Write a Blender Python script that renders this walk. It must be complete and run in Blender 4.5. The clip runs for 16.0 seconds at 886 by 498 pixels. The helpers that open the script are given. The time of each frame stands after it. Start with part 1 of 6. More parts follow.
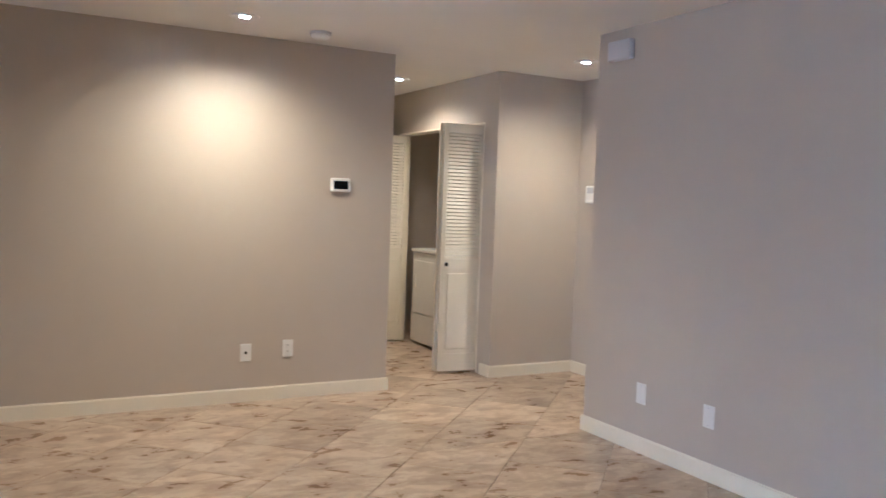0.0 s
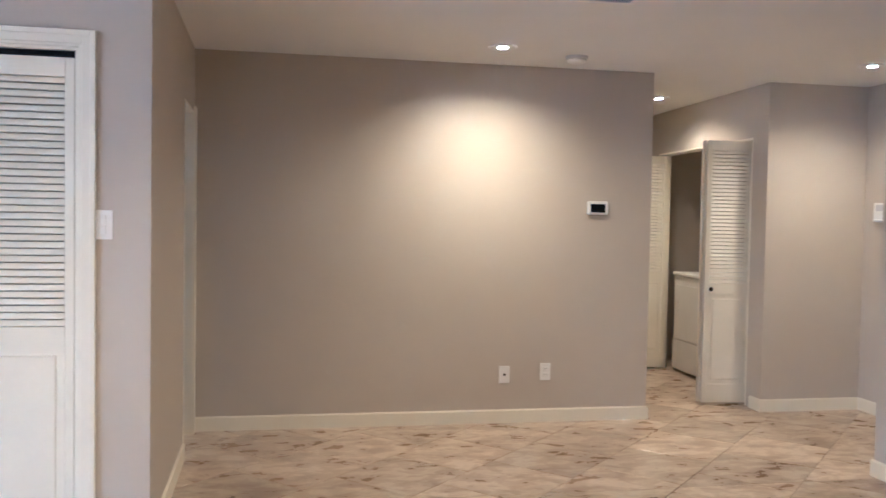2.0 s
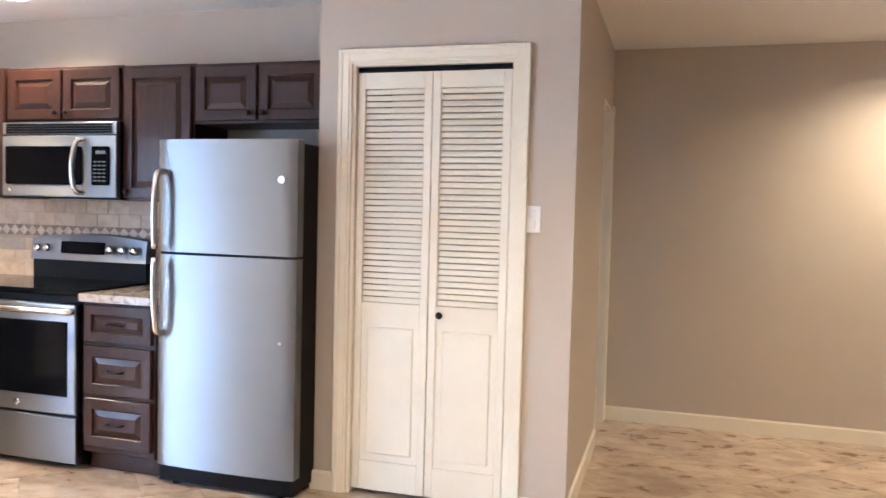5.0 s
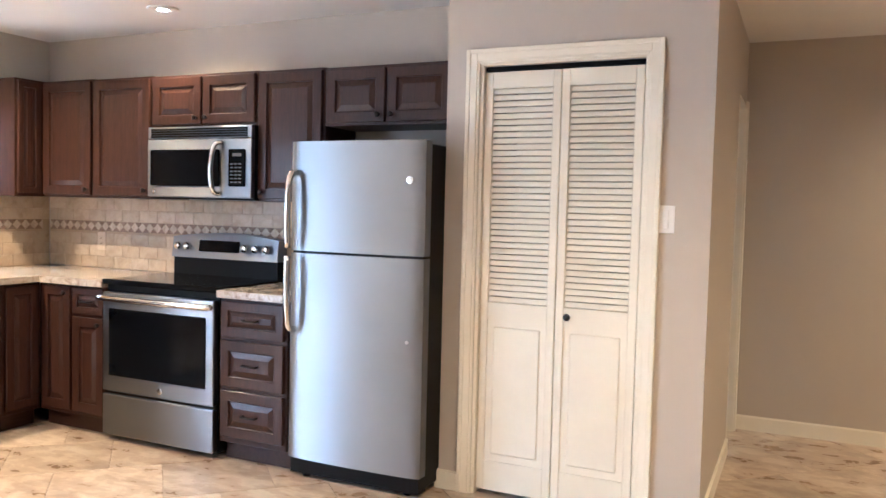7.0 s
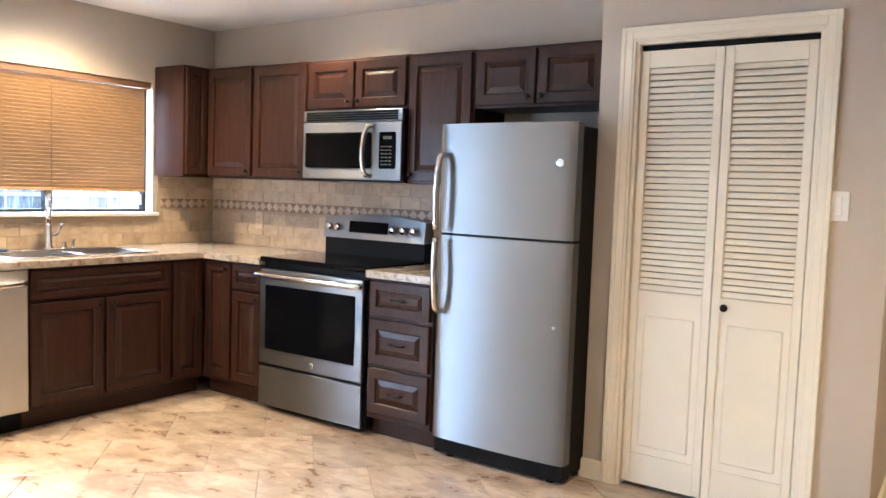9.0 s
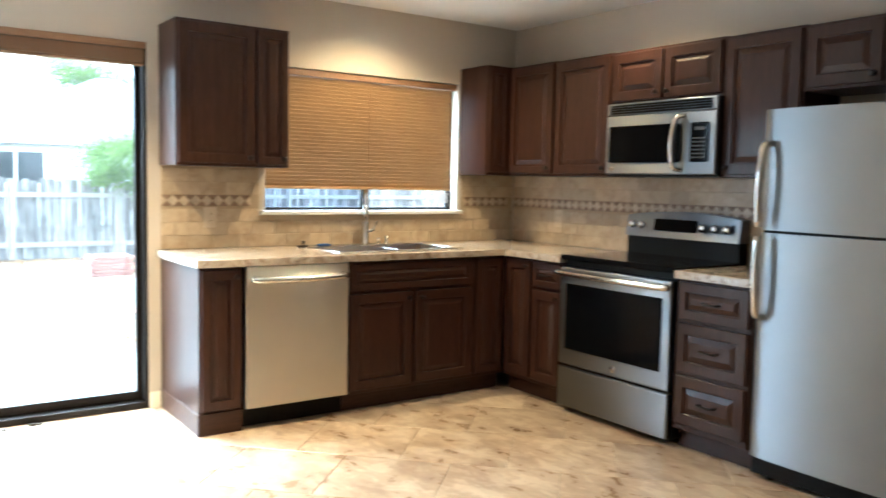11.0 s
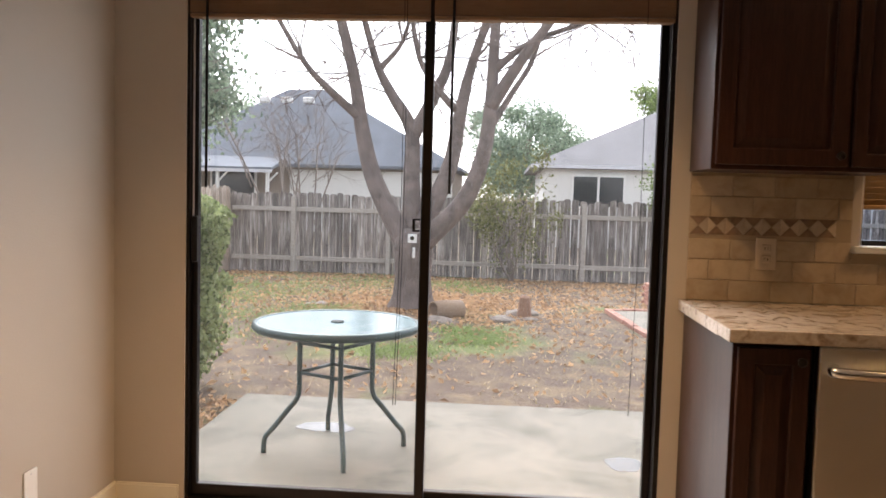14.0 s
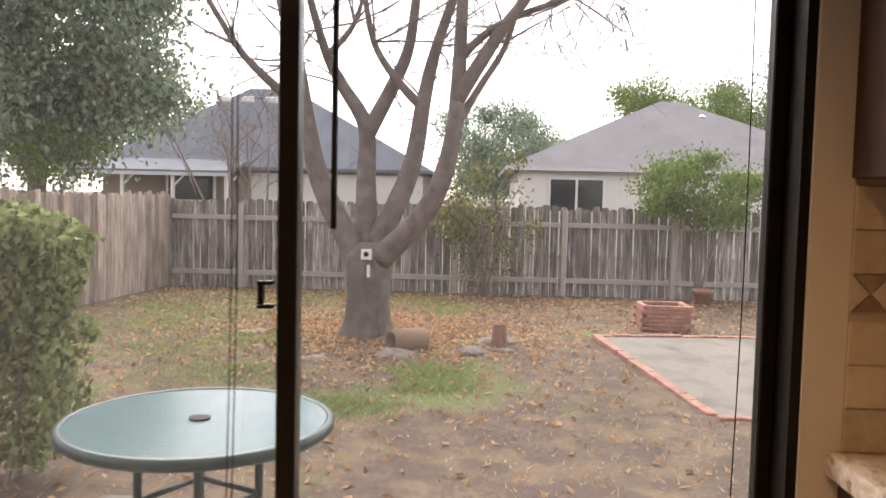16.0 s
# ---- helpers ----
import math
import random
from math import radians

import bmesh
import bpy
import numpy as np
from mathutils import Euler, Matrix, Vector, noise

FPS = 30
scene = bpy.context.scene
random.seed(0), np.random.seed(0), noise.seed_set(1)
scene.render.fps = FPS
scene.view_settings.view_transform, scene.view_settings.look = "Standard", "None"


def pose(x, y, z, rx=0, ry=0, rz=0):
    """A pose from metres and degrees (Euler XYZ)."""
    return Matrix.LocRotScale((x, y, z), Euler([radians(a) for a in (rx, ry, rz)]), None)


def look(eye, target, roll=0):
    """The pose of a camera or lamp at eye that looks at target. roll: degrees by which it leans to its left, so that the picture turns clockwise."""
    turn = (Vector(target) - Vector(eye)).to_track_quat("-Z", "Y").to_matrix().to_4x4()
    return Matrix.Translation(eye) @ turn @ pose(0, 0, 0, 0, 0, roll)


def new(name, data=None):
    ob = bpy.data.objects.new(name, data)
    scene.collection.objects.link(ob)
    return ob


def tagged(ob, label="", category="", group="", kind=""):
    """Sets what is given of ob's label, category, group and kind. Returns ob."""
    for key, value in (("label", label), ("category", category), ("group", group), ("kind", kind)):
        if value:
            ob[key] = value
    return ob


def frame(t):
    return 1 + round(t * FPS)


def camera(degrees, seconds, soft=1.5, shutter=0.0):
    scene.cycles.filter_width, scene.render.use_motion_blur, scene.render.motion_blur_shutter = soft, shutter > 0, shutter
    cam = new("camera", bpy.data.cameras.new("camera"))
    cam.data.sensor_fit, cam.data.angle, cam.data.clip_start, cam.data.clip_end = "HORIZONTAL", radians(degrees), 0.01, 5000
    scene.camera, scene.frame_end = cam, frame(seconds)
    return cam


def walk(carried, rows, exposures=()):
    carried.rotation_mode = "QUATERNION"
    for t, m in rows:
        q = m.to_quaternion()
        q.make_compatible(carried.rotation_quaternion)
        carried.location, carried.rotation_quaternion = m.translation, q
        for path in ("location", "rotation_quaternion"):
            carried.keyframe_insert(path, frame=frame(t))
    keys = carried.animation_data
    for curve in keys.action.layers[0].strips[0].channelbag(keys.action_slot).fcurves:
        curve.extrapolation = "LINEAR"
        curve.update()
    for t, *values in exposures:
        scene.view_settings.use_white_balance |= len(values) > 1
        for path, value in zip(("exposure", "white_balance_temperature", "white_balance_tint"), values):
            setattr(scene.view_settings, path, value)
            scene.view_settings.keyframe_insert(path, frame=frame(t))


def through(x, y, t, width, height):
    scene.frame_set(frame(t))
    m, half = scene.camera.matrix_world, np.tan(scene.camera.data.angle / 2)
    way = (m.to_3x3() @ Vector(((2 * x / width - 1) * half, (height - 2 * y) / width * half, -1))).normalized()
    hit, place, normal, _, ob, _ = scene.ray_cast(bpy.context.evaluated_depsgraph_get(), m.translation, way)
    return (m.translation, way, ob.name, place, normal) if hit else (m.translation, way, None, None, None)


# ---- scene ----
cam = camera(57.0, 16.0, soft=1.5, shutter=0.35)
PATH = [
    (0, (5.012, -4.864, 1.372), (5.962, -3.107, 1.262), 2.0),
    (0.5, (5.023, -4.867, 1.373), (5.819, -3.035, 1.284), 1.6),
    (1, (5.025, -4.852, 1.379), (5.678, -2.963, 1.307), 1.2),
    (1.5, (5.038, -4.856, 1.375), (5.549, -2.923, 1.31), 1.1),
    (2, (5.026, -4.855, 1.374), (5.385, -2.889, 1.305), 1.0),
    (2.5, (5.019, -4.871, 1.379), (5.211, -2.882, 1.303), 0.9),
    (3, (5.01, -4.873, 1.377), (5.025, -2.874, 1.295), 0.7),
    (3.5, (4.996, -4.88, 1.377), (4.821, -2.889, 1.29), 0.6),
    (4, (4.998, -4.891, 1.373), (4.667, -2.921, 1.287), 0.9),
    (4.5, (4.989, -4.907, 1.373), (4.52, -2.965, 1.277), 1.5),
    (5, (4.981, -4.931, 1.372), (4.379, -3.026, 1.273), 1.4),
    (5.2, (4.979, -4.936, 1.371), (4.328, -3.047, 1.274), 1.3),
    (7.5, (4.888, -4.929, 1.366), (3.963, -3.16, 1.248), 1.6),
    (8, (4.874, -4.922, 1.367), (3.856, -3.206, 1.229), 1.8),
    (8.2, (4.869, -4.924, 1.367), (3.822, -3.226, 1.222), 1.8),
    (10.3, (4.785, -4.925, 1.326), (3.367, -3.522, 1.184), 1.6),
    (10.5, (4.76, -4.919, 1.325), (3.28, -3.581, 1.18), 1.4),
    (10.8, (4.702, -4.898, 1.319), (3.143, -3.655, 1.17), 1.4),
    (11, (4.682, -4.878, 1.317), (3.048, -3.735, 1.154), 1.2),
    (11.2, (4.644, -4.841, 1.312), (2.923, -3.837, 1.136), 1.2),
    (11.5, (4.576, -4.768, 1.298), (2.761, -3.949, 1.11), 1.2),
    (11.8, (4.48, -4.669, 1.301), (2.577, -4.084, 1.11), 1.3),
    (12, (4.409, -4.61, 1.303), (2.476, -4.133, 1.111), 1.8),
    (12.5, (4.134, -4.502, 1.279), (2.156, -4.272, 1.099), 1.6),
    (13, (3.815, -4.378, 1.286), (1.823, -4.288, 1.132), 1.0),
    (13.5, (3.473, -4.258, 1.281), (1.478, -4.309, 1.149), 2.3),
    (14, (3.09, -4.236, 1.268), (1.1, -4.382, 1.136), 1.6),
    (14.5, (2.675, -4.233, 1.287), (0.69, -4.425, 1.138), 1.3),
    (15, (2.231, -4.243, 1.311), (0.248, -4.438, 1.141), 1.7),
    (15.5, (1.804, -4.248, 1.319), (-0.186, -4.363, 1.156), 0.5),
    (16, (1.426, -4.19, 1.330), (-0.569, -4.275, 1.206), 1.3),
]
walk(cam, [(t, look(eye, target, roll)) for t, eye, target, roll in PATH],
     exposures=[(0.0, 4.4, 3950, 2), (3.0, 4.5, 3950, 4), (5.0, 4.75, 4350, 4), (7.5, 4.67, 4480, 3), (8.2, 4.62, 4480, 2), (10.3, 4.25, 4700, -4), (11.0, 3.97, 4700, -8),
                (11.5, 3.3, 4700, -8), (12.0, 2.45, 5150, 0), (12.5, 2.07, 6250, 12), (13.5, 1.9, 6280, 13), (14.5, 1.77, 6320, 13), (15.2, 1.64, 6480, 14), (16.0, 1.5, 6850, 18)])

# ---- world and lamps ----
world = bpy.data.worlds.new("world")
scene.world = world
world.use_nodes = True
wn, wl = world.node_tree.nodes, world.node_tree.links
wn.clear()
sky = wn.new("ShaderNodeTexSky")
sky.sky_type, sky.sun_disc = "NISHITA", False
sky.sun_elevation, sky.sun_rotation = radians(50), radians(250)
sky.air_density, sky.dust_density, sky.ozone_density = 1.0, 1.5, 1.0
grey = wn.new("ShaderNodeHueSaturation")
grey.inputs["Saturation"].default_value = 0.25
background = wn.new("ShaderNodeBackground")
background.inputs["Strength"].default_value = 0.15
wout = wn.new("ShaderNodeOutputWorld")
wl.new(sky.outputs[0], grey.inputs["Color"])
wl.new(grey.outputs[0], background.inputs["Color"])
wl.new(background.outputs[0], wout.inputs["Surface"])

sun = new("sun", bpy.data.lights.new("sun", "SUN"))
sun.data.energy, sun.data.angle, sun.data.color = 1.5, radians(60), (1.0, 0.97, 0.93)
toward = Vector((math.cos(radians(50)) * math.sin(radians(250)), math.cos(radians(50)) * math.cos(radians(250)), math.sin(radians(50))))
sun.matrix_world = look(toward * 40, (0, 0, 0))

CEIL = 2.43
# last two unseen: one inferred from the fridge streak, one added to light pantry
CANS = [(6.25, -0.04, 21, 155), (8.0, 1.55, 16, 150), (8.70, -0.11, 15, 155), (1.50, -1.46, 11, 150), (0.51, -2.27, 33, 150), (0.95, -4.35, 105, 122), (4.9, -3.1, 34, 150)]
for cx, cy, power, spread in CANS:
    lamp = new("can_lamp", bpy.data.lights.new("can_lamp", "SPOT"))
    lamp.data.energy, lamp.data.color = power * 0.40, (1.0, 0.60, 0.27)
    lamp.data.spot_size, lamp.data.spot_blend, lamp.data.shadow_soft_size = radians(spread), 1.0, 0.06
    lamp.location = (cx, cy, CEIL - 0.03)
# area lamp added just inside the glass door, strengthens the sky's light indoors
sky_fill = new("door_sky_fill", bpy.data.lights.new("door_sky_fill", "AREA"))
sky_fill.data.shape, sky_fill.data.size, sky_fill.data.size_y = "RECTANGLE", 1.76, 1.80
sky_fill.data.energy, sky_fill.data.color = 2.2, (0.95, 0.97, 1.0)
sky_fill.matrix_world = look((0.03, -4.54, 1.0), (2.0, -4.54, 1.0))


# ---- building tools ----
def box(x0, x1, y0, y1, z0, z1, b=0.0, seg=1):
    bm = bmesh.new()
    bmesh.ops.create_cube(bm, size=1.0, matrix=Matrix.LocRotScale(((x0 + x1) / 2, (y0 + y1) / 2, (z0 + z1) / 2), None, (abs(x1 - x0), abs(y1 - y0), abs(z1 - z0))))
    if b > 0:
        bmesh.ops.bevel(bm, geom=bm.edges[:], offset=b, segments=seg, affect="EDGES", profile=0.5)
    return bm


def join(*bms):
    first = bms[0]
    for other in bms[1:]:
        me = bpy.data.meshes.new("tmp")
        other.to_mesh(me)
        first.from_mesh(me)
        bpy.data.meshes.remove(me)
        other.free()
    return first


def moved(bm, m):
    bm.transform(m)
    return bm


def tube(points, radii, n=8, ring=False):
    """A swept round bar through points; radii one number or one per point."""
    bm = bmesh.new()
    pts = [Vector(p) for p in points]
    if not hasattr(radii, "__len__"):
        radii = [radii] * len(pts)
    rings, prev = [], None
    for i, p in enumerate(pts):
        if ring:
            d = pts[(i + 1) % len(pts)] - pts[i - 1]
        else:
            d = pts[min(i + 1, len(pts) - 1)] - pts[max(i - 1, 0)]
        d.normalize()
        if prev is None:
            side = d.orthogonal().normalized()
        else:
            side = (prev - d * prev.dot(d)).normalized()
        prev = side
        up = d.cross(side)
        rings.append([bm.verts.new(p + (side * math.cos(a) + up * math.sin(a)) * radii[i]) for a in [2 * math.pi * k / n for k in range(n)]])
    pairs = list(zip(rings, rings[1:])) + ([(rings[-1], rings[0])] if ring else [])
    for a, b in pairs:
        for k in range(n):
            bm.faces.new((a[k], a[(k + 1) % n], b[(k + 1) % n], b[k]))
    if not ring:
        bm.faces.new(rings[0][::-1])
        bm.faces.new(rings[-1])
    return bm


def lathe(profile, n=24, at=(0, 0, 0), axis="z"):
    """A turned body from (radius, height) pairs."""
    bm = bmesh.new()
    rings = []
    for r, h in profile:
        ring = []
        for k in range(n):
            a = 2 * math.pi * k / n
            v = (r * math.cos(a), r * math.sin(a), h)
            if axis == "x":
                v = (h, v[0], v[1])
            if axis == "y":
                v = (v[1], h, v[0])
            ring.append(bm.verts.new(Vector(v) + Vector(at)))
        rings.append(ring)
    for a, b in zip(rings, rings[1:]):
        for k in range(n):
            bm.faces.new((a[k], a[(k + 1) % n], b[(k + 1) % n], b[k]))
    bm.faces.new(rings[0][::-1])
    bm.faces.new(rings[-1])
    bmesh.ops.recalc_face_normals(bm, faces=bm.faces[:])
    return bm


def smooth_path(points, steps=6):
    """Points along a soft curve through the given ones."""
    pts = [Vector(p) for p in points]
    out = []
    for i in range(len(pts) - 1):
        p0, p1, p2, p3 = pts[max(i - 1, 0)], pts[i], pts[i + 1], pts[min(i + 2, len(pts) - 1)]
        for s in range(steps):
            t = s / steps
            out.append(0.5 * ((2 * p1) + (p2 - p0) * t + (2 * p0 - 5 * p1 + 4 * p2 - p3) * t * t + (3 * p1 - p0 - 3 * p2 + p3) * t ** 3))
    out.append(pts[-1])
    return out


def finish(name, bm, material, smooth=False):
    me = bpy.data.meshes.new(name)
    bm.to_mesh(me)
    bm.free()
    me.materials.append(material)
    if smooth:
        me.shade_smooth()
    return me


def thing(name, label, category, at=(0, 0, 0), group="", kind=""):
    ob = new(name)
    ob.location = at
    ob.empty_display_size = 0.05
    return tagged(ob, label, category, group, kind)


def root_of(ob):
    while ob.parent:
        ob = ob.parent
    return ob


def part(name, bm, material, parent, label="", smooth=False, kind=""):
    """bm is given in the world's places; it becomes one mesh object under parent."""
    bm.transform(Matrix.Translation(-root_of(parent).location))
    ob = new(name, finish(name, bm, material, smooth))
    ob.parent = parent
    return tagged(ob, label, kind=kind)


def solid(name, bm, material, label, category, group="", kind="", smooth=False):
    ob = new(name, finish(name, bm, material, smooth))
    return tagged(ob, label, category, group, kind)


def frame_ring(x0, x1, y0, y1, z0, z1, s, sides=None):
    """One closed rectangular frame in the xz plane, from y0 to y1 deep; s: its width (left, right, foot, head)."""
    l, r, f, h = s if hasattr(s, "__len__") else (s, s, s, s)
    bm = bmesh.new()
    outer = ((x0, z0), (x1, z0), (x1, z1), (x0, z1))
    inner = ((x0 + l, z0 + f), (x1 - r, z0 + f), (x1 - r, z1 - h), (x0 + l, z1 - h))
    loops = [[bm.verts.new((x, y, z)) for x, z in way] for y in (y0, y1) for way in (outer, inner)]
    for a, b in ((0, 1), (1, 3), (3, 2), (2, 0)):
        for k in range(4):
            bm.faces.new((loops[a][k], loops[a][(k + 1) % 4], loops[b][(k + 1) % 4], loops[b][k]))
    bmesh.ops.recalc_face_normals(bm, faces=bm.faces[:])
    return bm


def eased(bm, b, seg=1):
    bmesh.ops.bevel(bm, geom=[e for e in bm.edges if e.calc_face_angle(0) > 0.5], offset=b, segments=seg, affect="EDGES")
    return bm


AROUND_Y = Matrix(((0, 1, 0, 0), (1, 0, 0, 0), (0, 0, 1, 0), (0, 0, 0, 1)))


def frame_ring_x(x0, x1, y0, y1, z0, z1, s):
    """The same frame standing in the yz plane."""
    bm = moved(frame_ring(y0, y1, x0, x1, z0, z1, s), AROUND_Y)
    bmesh.ops.recalc_face_normals(bm, faces=bm.faces[:])
    return bm


def notched(along, a0, a1, n0, n1, top, t0, t1, z0=-0.02, z1=2.5):
    """A wall with one opening that reaches the floor, as one body. along: the axis it runs on; t0, t1: its two faces."""
    way = ((a0, z0), (n0, z0), (n0, top), (n1, top), (n1, z0), (a1, z0), (a1, z1), (a0, z1))
    bm = bmesh.new()
    put = (lambda a, t, z: (a, t, z)) if along == "x" else (lambda a, t, z: (t, a, z))
    f = [bm.verts.new(put(a, t0, z)) for a, z in way]
    b = [bm.verts.new(put(a, t1, z)) for a, z in way]
    for side in (f, b):
        for q in ((0, 1, 2, 7), (7, 2, 3, 6), (3, 4, 5, 6)):
            bm.faces.new([side[k] for k in q])
    for k in range(8):
        bm.faces.new((f[k], f[(k + 1) % 8], b[(k + 1) % 8], b[k]))
    bmesh.ops.recalc_face_normals(bm, faces=bm.faces[:])
    return bm


# ---- materials ----
def material(name):
    m = bpy.data.materials.new(name)
    m.use_nodes = True
    nodes, links = m.node_tree.nodes, m.node_tree.links
    return m, nodes, links, nodes["Principled BSDF"]


def noise_of(nodes, links, scale, detail=4.0, rough=0.55, vector=None, stretch=None, distortion=0.0):
    n = nodes.new("ShaderNodeTexNoise")
    n.inputs["Scale"].default_value, n.inputs["Detail"].default_value = scale, detail
    n.inputs["Roughness"].default_value, n.inputs["Distortion"].default_value = rough, distortion
    if vector is None:
        vector = nodes.new("ShaderNodeTexCoord").outputs["Object"]
    if stretch:
        mp = nodes.new("ShaderNodeMapping")
        mp.inputs["Scale"].default_value = stretch
        links.new(vector, mp.inputs["Vector"])
        vector = mp.outputs[0]
    links.new(vector, n.inputs["Vector"])
    return n.outputs["Fac"]


def ramp(nodes, links, fac, stops):
    r = nodes.new("ShaderNodeValToRGB")
    els = r.color_ramp.elements
    while len(els) > 1:
        els.remove(els[-1])
    els[0].position, els[0].color = stops[0][0], (*stops[0][1], 1)
    for pos, col in stops[1:]:
        e = els.new(pos)
        e.color = (*col, 1)
    links.new(fac, r.inputs["Fac"])
    return r.outputs["Color"]


def mixed(nodes, links, fac, a, b, mode="MIX"):
    n = nodes.new("ShaderNodeMix")
    n.data_type, n.blend_type = "RGBA", mode
    for sock, v in ((n.inputs["Factor"], fac), (n.inputs["A"], a), (n.inputs["B"], b)):
        if isinstance(v, (int, float)):
            sock.default_value = v
        elif isinstance(v, tuple):
            sock.default_value = (*v, 1)
        else:
            links.new(v, sock)
    return n.outputs["Result"]


def bumped(nodes, links, bsdf, height, strength, distance=0.01):
    b = nodes.new("ShaderNodeBump")
    b.inputs["Strength"].default_value, b.inputs["Distance"].default_value = strength, distance
    links.new(height, b.inputs["Height"])
    links.new(b.outputs[0], bsdf.inputs["Normal"])


def plain(name, colour, rough=0.5, metal=0.0, vary=0.12, scale=6.0, grain=60.0, bump=0.1, distance=0.002, stretch=None, coat=0.0):
    """A painted, stone-like or metal surface with variation at two scales."""
    m, nodes, links, bsdf = material(name)
    big = noise_of(nodes, links, scale, 3.0)
    fine = noise_of(nodes, links, grain, 4.0, stretch=stretch)
    dark = tuple(c * (1 - vary) for c in colour)
    light = tuple(min(1, c * (1 + vary * 0.6)) for c in colour)
    col = ramp(nodes, links, big, [(0.3, dark), (0.7, light)])
    col = mixed(nodes, links, 0.25, col, ramp(nodes, links, fine, [(0.3, dark), (0.7, light)]))
    links.new(col, bsdf.inputs["Base Color"])
    bsdf.inputs["Metallic"].default_value = metal
    r = nodes.new("ShaderNodeMapRange")
    r.inputs["To Min"].default_value, r.inputs["To Max"].default_value = max(0.02, rough - 0.07), min(1, rough + 0.07)
    links.new(fine, r.inputs["Value"])
    links.new(r.outputs[0], bsdf.inputs["Roughness"])
    bsdf.inputs["Coat Weight"].default_value = coat
    if bump:
        bumped(nodes, links, bsdf, fine, bump, distance)
    return m


def wood(name, dark, light, along="z", rough=0.35, coat=0.3, scale=1.0, bump=0.08, per_piece=False):
    m, nodes, links, bsdf = material(name)
    st = {"x": (1.2, 14, 14), "y": (14, 1.2, 14), "z": (14, 14, 1.2)}[along]
    st = tuple(v * scale for v in st)
    vec = nodes.new("ShaderNodeTexCoord").outputs["Object"]
    if per_piece:
        info = nodes.new("ShaderNodeObjectInfo")
        add = nodes.new("ShaderNodeVectorMath")
        add.operation = "MULTIPLY_ADD"
        add.inputs[1].default_value = (1, 1, 1)
        comb = nodes.new("ShaderNodeCombineXYZ")
        mul = nodes.new("ShaderNodeMath")
        mul.operation, mul.inputs[1].default_value = "MULTIPLY", 40.0
        links.new(info.outputs["Random"], mul.inputs[0])
        for k in range(3):
            links.new(mul.outputs[0], comb.inputs[k])
        links.new(vec, add.inputs[0])
        links.new(comb.outputs[0], add.inputs[2])
        vec = add.outputs[0]
    g1 = noise_of(nodes, links, 3.0, 6.0, 0.6, vector=vec, stretch=st, distortion=0.6)
    g2 = noise_of(nodes, links, 14.0, 4.0, 0.6, vector=vec, stretch=st)
    col = ramp(nodes, links, g1, [(0.25, dark), (0.75, light)])
    col = mixed(nodes, links, 0.35, col, ramp(nodes, links, g2, [(0.35, tuple(c * 0.6 for c in dark)), (0.7, light)]))
    if per_piece:
        tone = nodes.new("ShaderNodeMapRange")
        tone.inputs["To Min"].default_value, tone.inputs["To Max"].default_value = 0.6, 1.3
        links.new(info.outputs["Random"], tone.inputs["Value"])
        hsv = nodes.new("ShaderNodeHueSaturation")
        links.new(tone.outputs[0], hsv.inputs["Value"])
        links.new(col, hsv.inputs["Color"])
        col = hsv.outputs[0]
    links.new(col, bsdf.inputs["Base Color"])
    bsdf.inputs["Roughness"].default_value = rough
    bsdf.inputs["Coat Weight"].default_value, bsdf.inputs["Coat Roughness"].default_value = coat, 0.25
    bumped(nodes, links, bsdf, g2, bump, 0.002)
    return m


def weathered(name, dark, mid, pale):
    """Old fence board: dark rain streaks and bleached stripes running down, each board its own tone."""
    m, nodes, links, bsdf = material(name)
    vec = nodes.new("ShaderNodeTexCoord").outputs["Object"]
    info = nodes.new("ShaderNodeObjectInfo")
    jump = nodes.new("ShaderNodeVectorMath")
    jump.operation = "MULTIPLY_ADD"
    links.new(info.outputs["Random"], jump.inputs[0])
    jump.inputs[1].default_value = (31.0, 47.0, 59.0)
    links.new(vec, jump.inputs[2])
    stripes = noise_of(nodes, links, 9.0, 4.0, 0.6, vector=jump.outputs[0], stretch=(2.6, 2.6, 0.16))
    grain = noise_of(nodes, links, 46.0, 4.0, 0.6, vector=jump.outputs[0], stretch=(2.0, 2.0, 0.1))
    stain = noise_of(nodes, links, 2.2, 3.0, 0.5, vector=jump.outputs[0], stretch=(1.0, 1.0, 0.8))
    col = ramp(nodes, links, stripes, [(0.36, dark), (0.47, mid), (0.55, mid), (0.64, pale)])
    col = mixed(nodes, links, 0.35, col, ramp(nodes, links, grain, [(0.38, dark), (0.62, pale)]))
    col = mixed(nodes, links, 0.75, col, ramp(nodes, links, stain, [(0.36, (0.52, 0.48, 0.46)), (0.58, (1.0, 1.0, 1.0))]), "MULTIPLY")
    tone = nodes.new("ShaderNodeMapRange")
    tone.inputs["To Min"].default_value, tone.inputs["To Max"].default_value = 0.62, 1.3
    links.new(info.outputs["Random"], tone.inputs["Value"])
    hsv = nodes.new("ShaderNodeHueSaturation")
    links.new(tone.outputs[0], hsv.inputs["Value"])
    links.new(col, hsv.inputs["Color"])
    links.new(hsv.outputs[0], bsdf.inputs["Base Color"])
    bsdf.inputs["Roughness"].default_value = 0.88
    bumped(nodes, links, bsdf, grain, 0.3, 0.003)
    return m


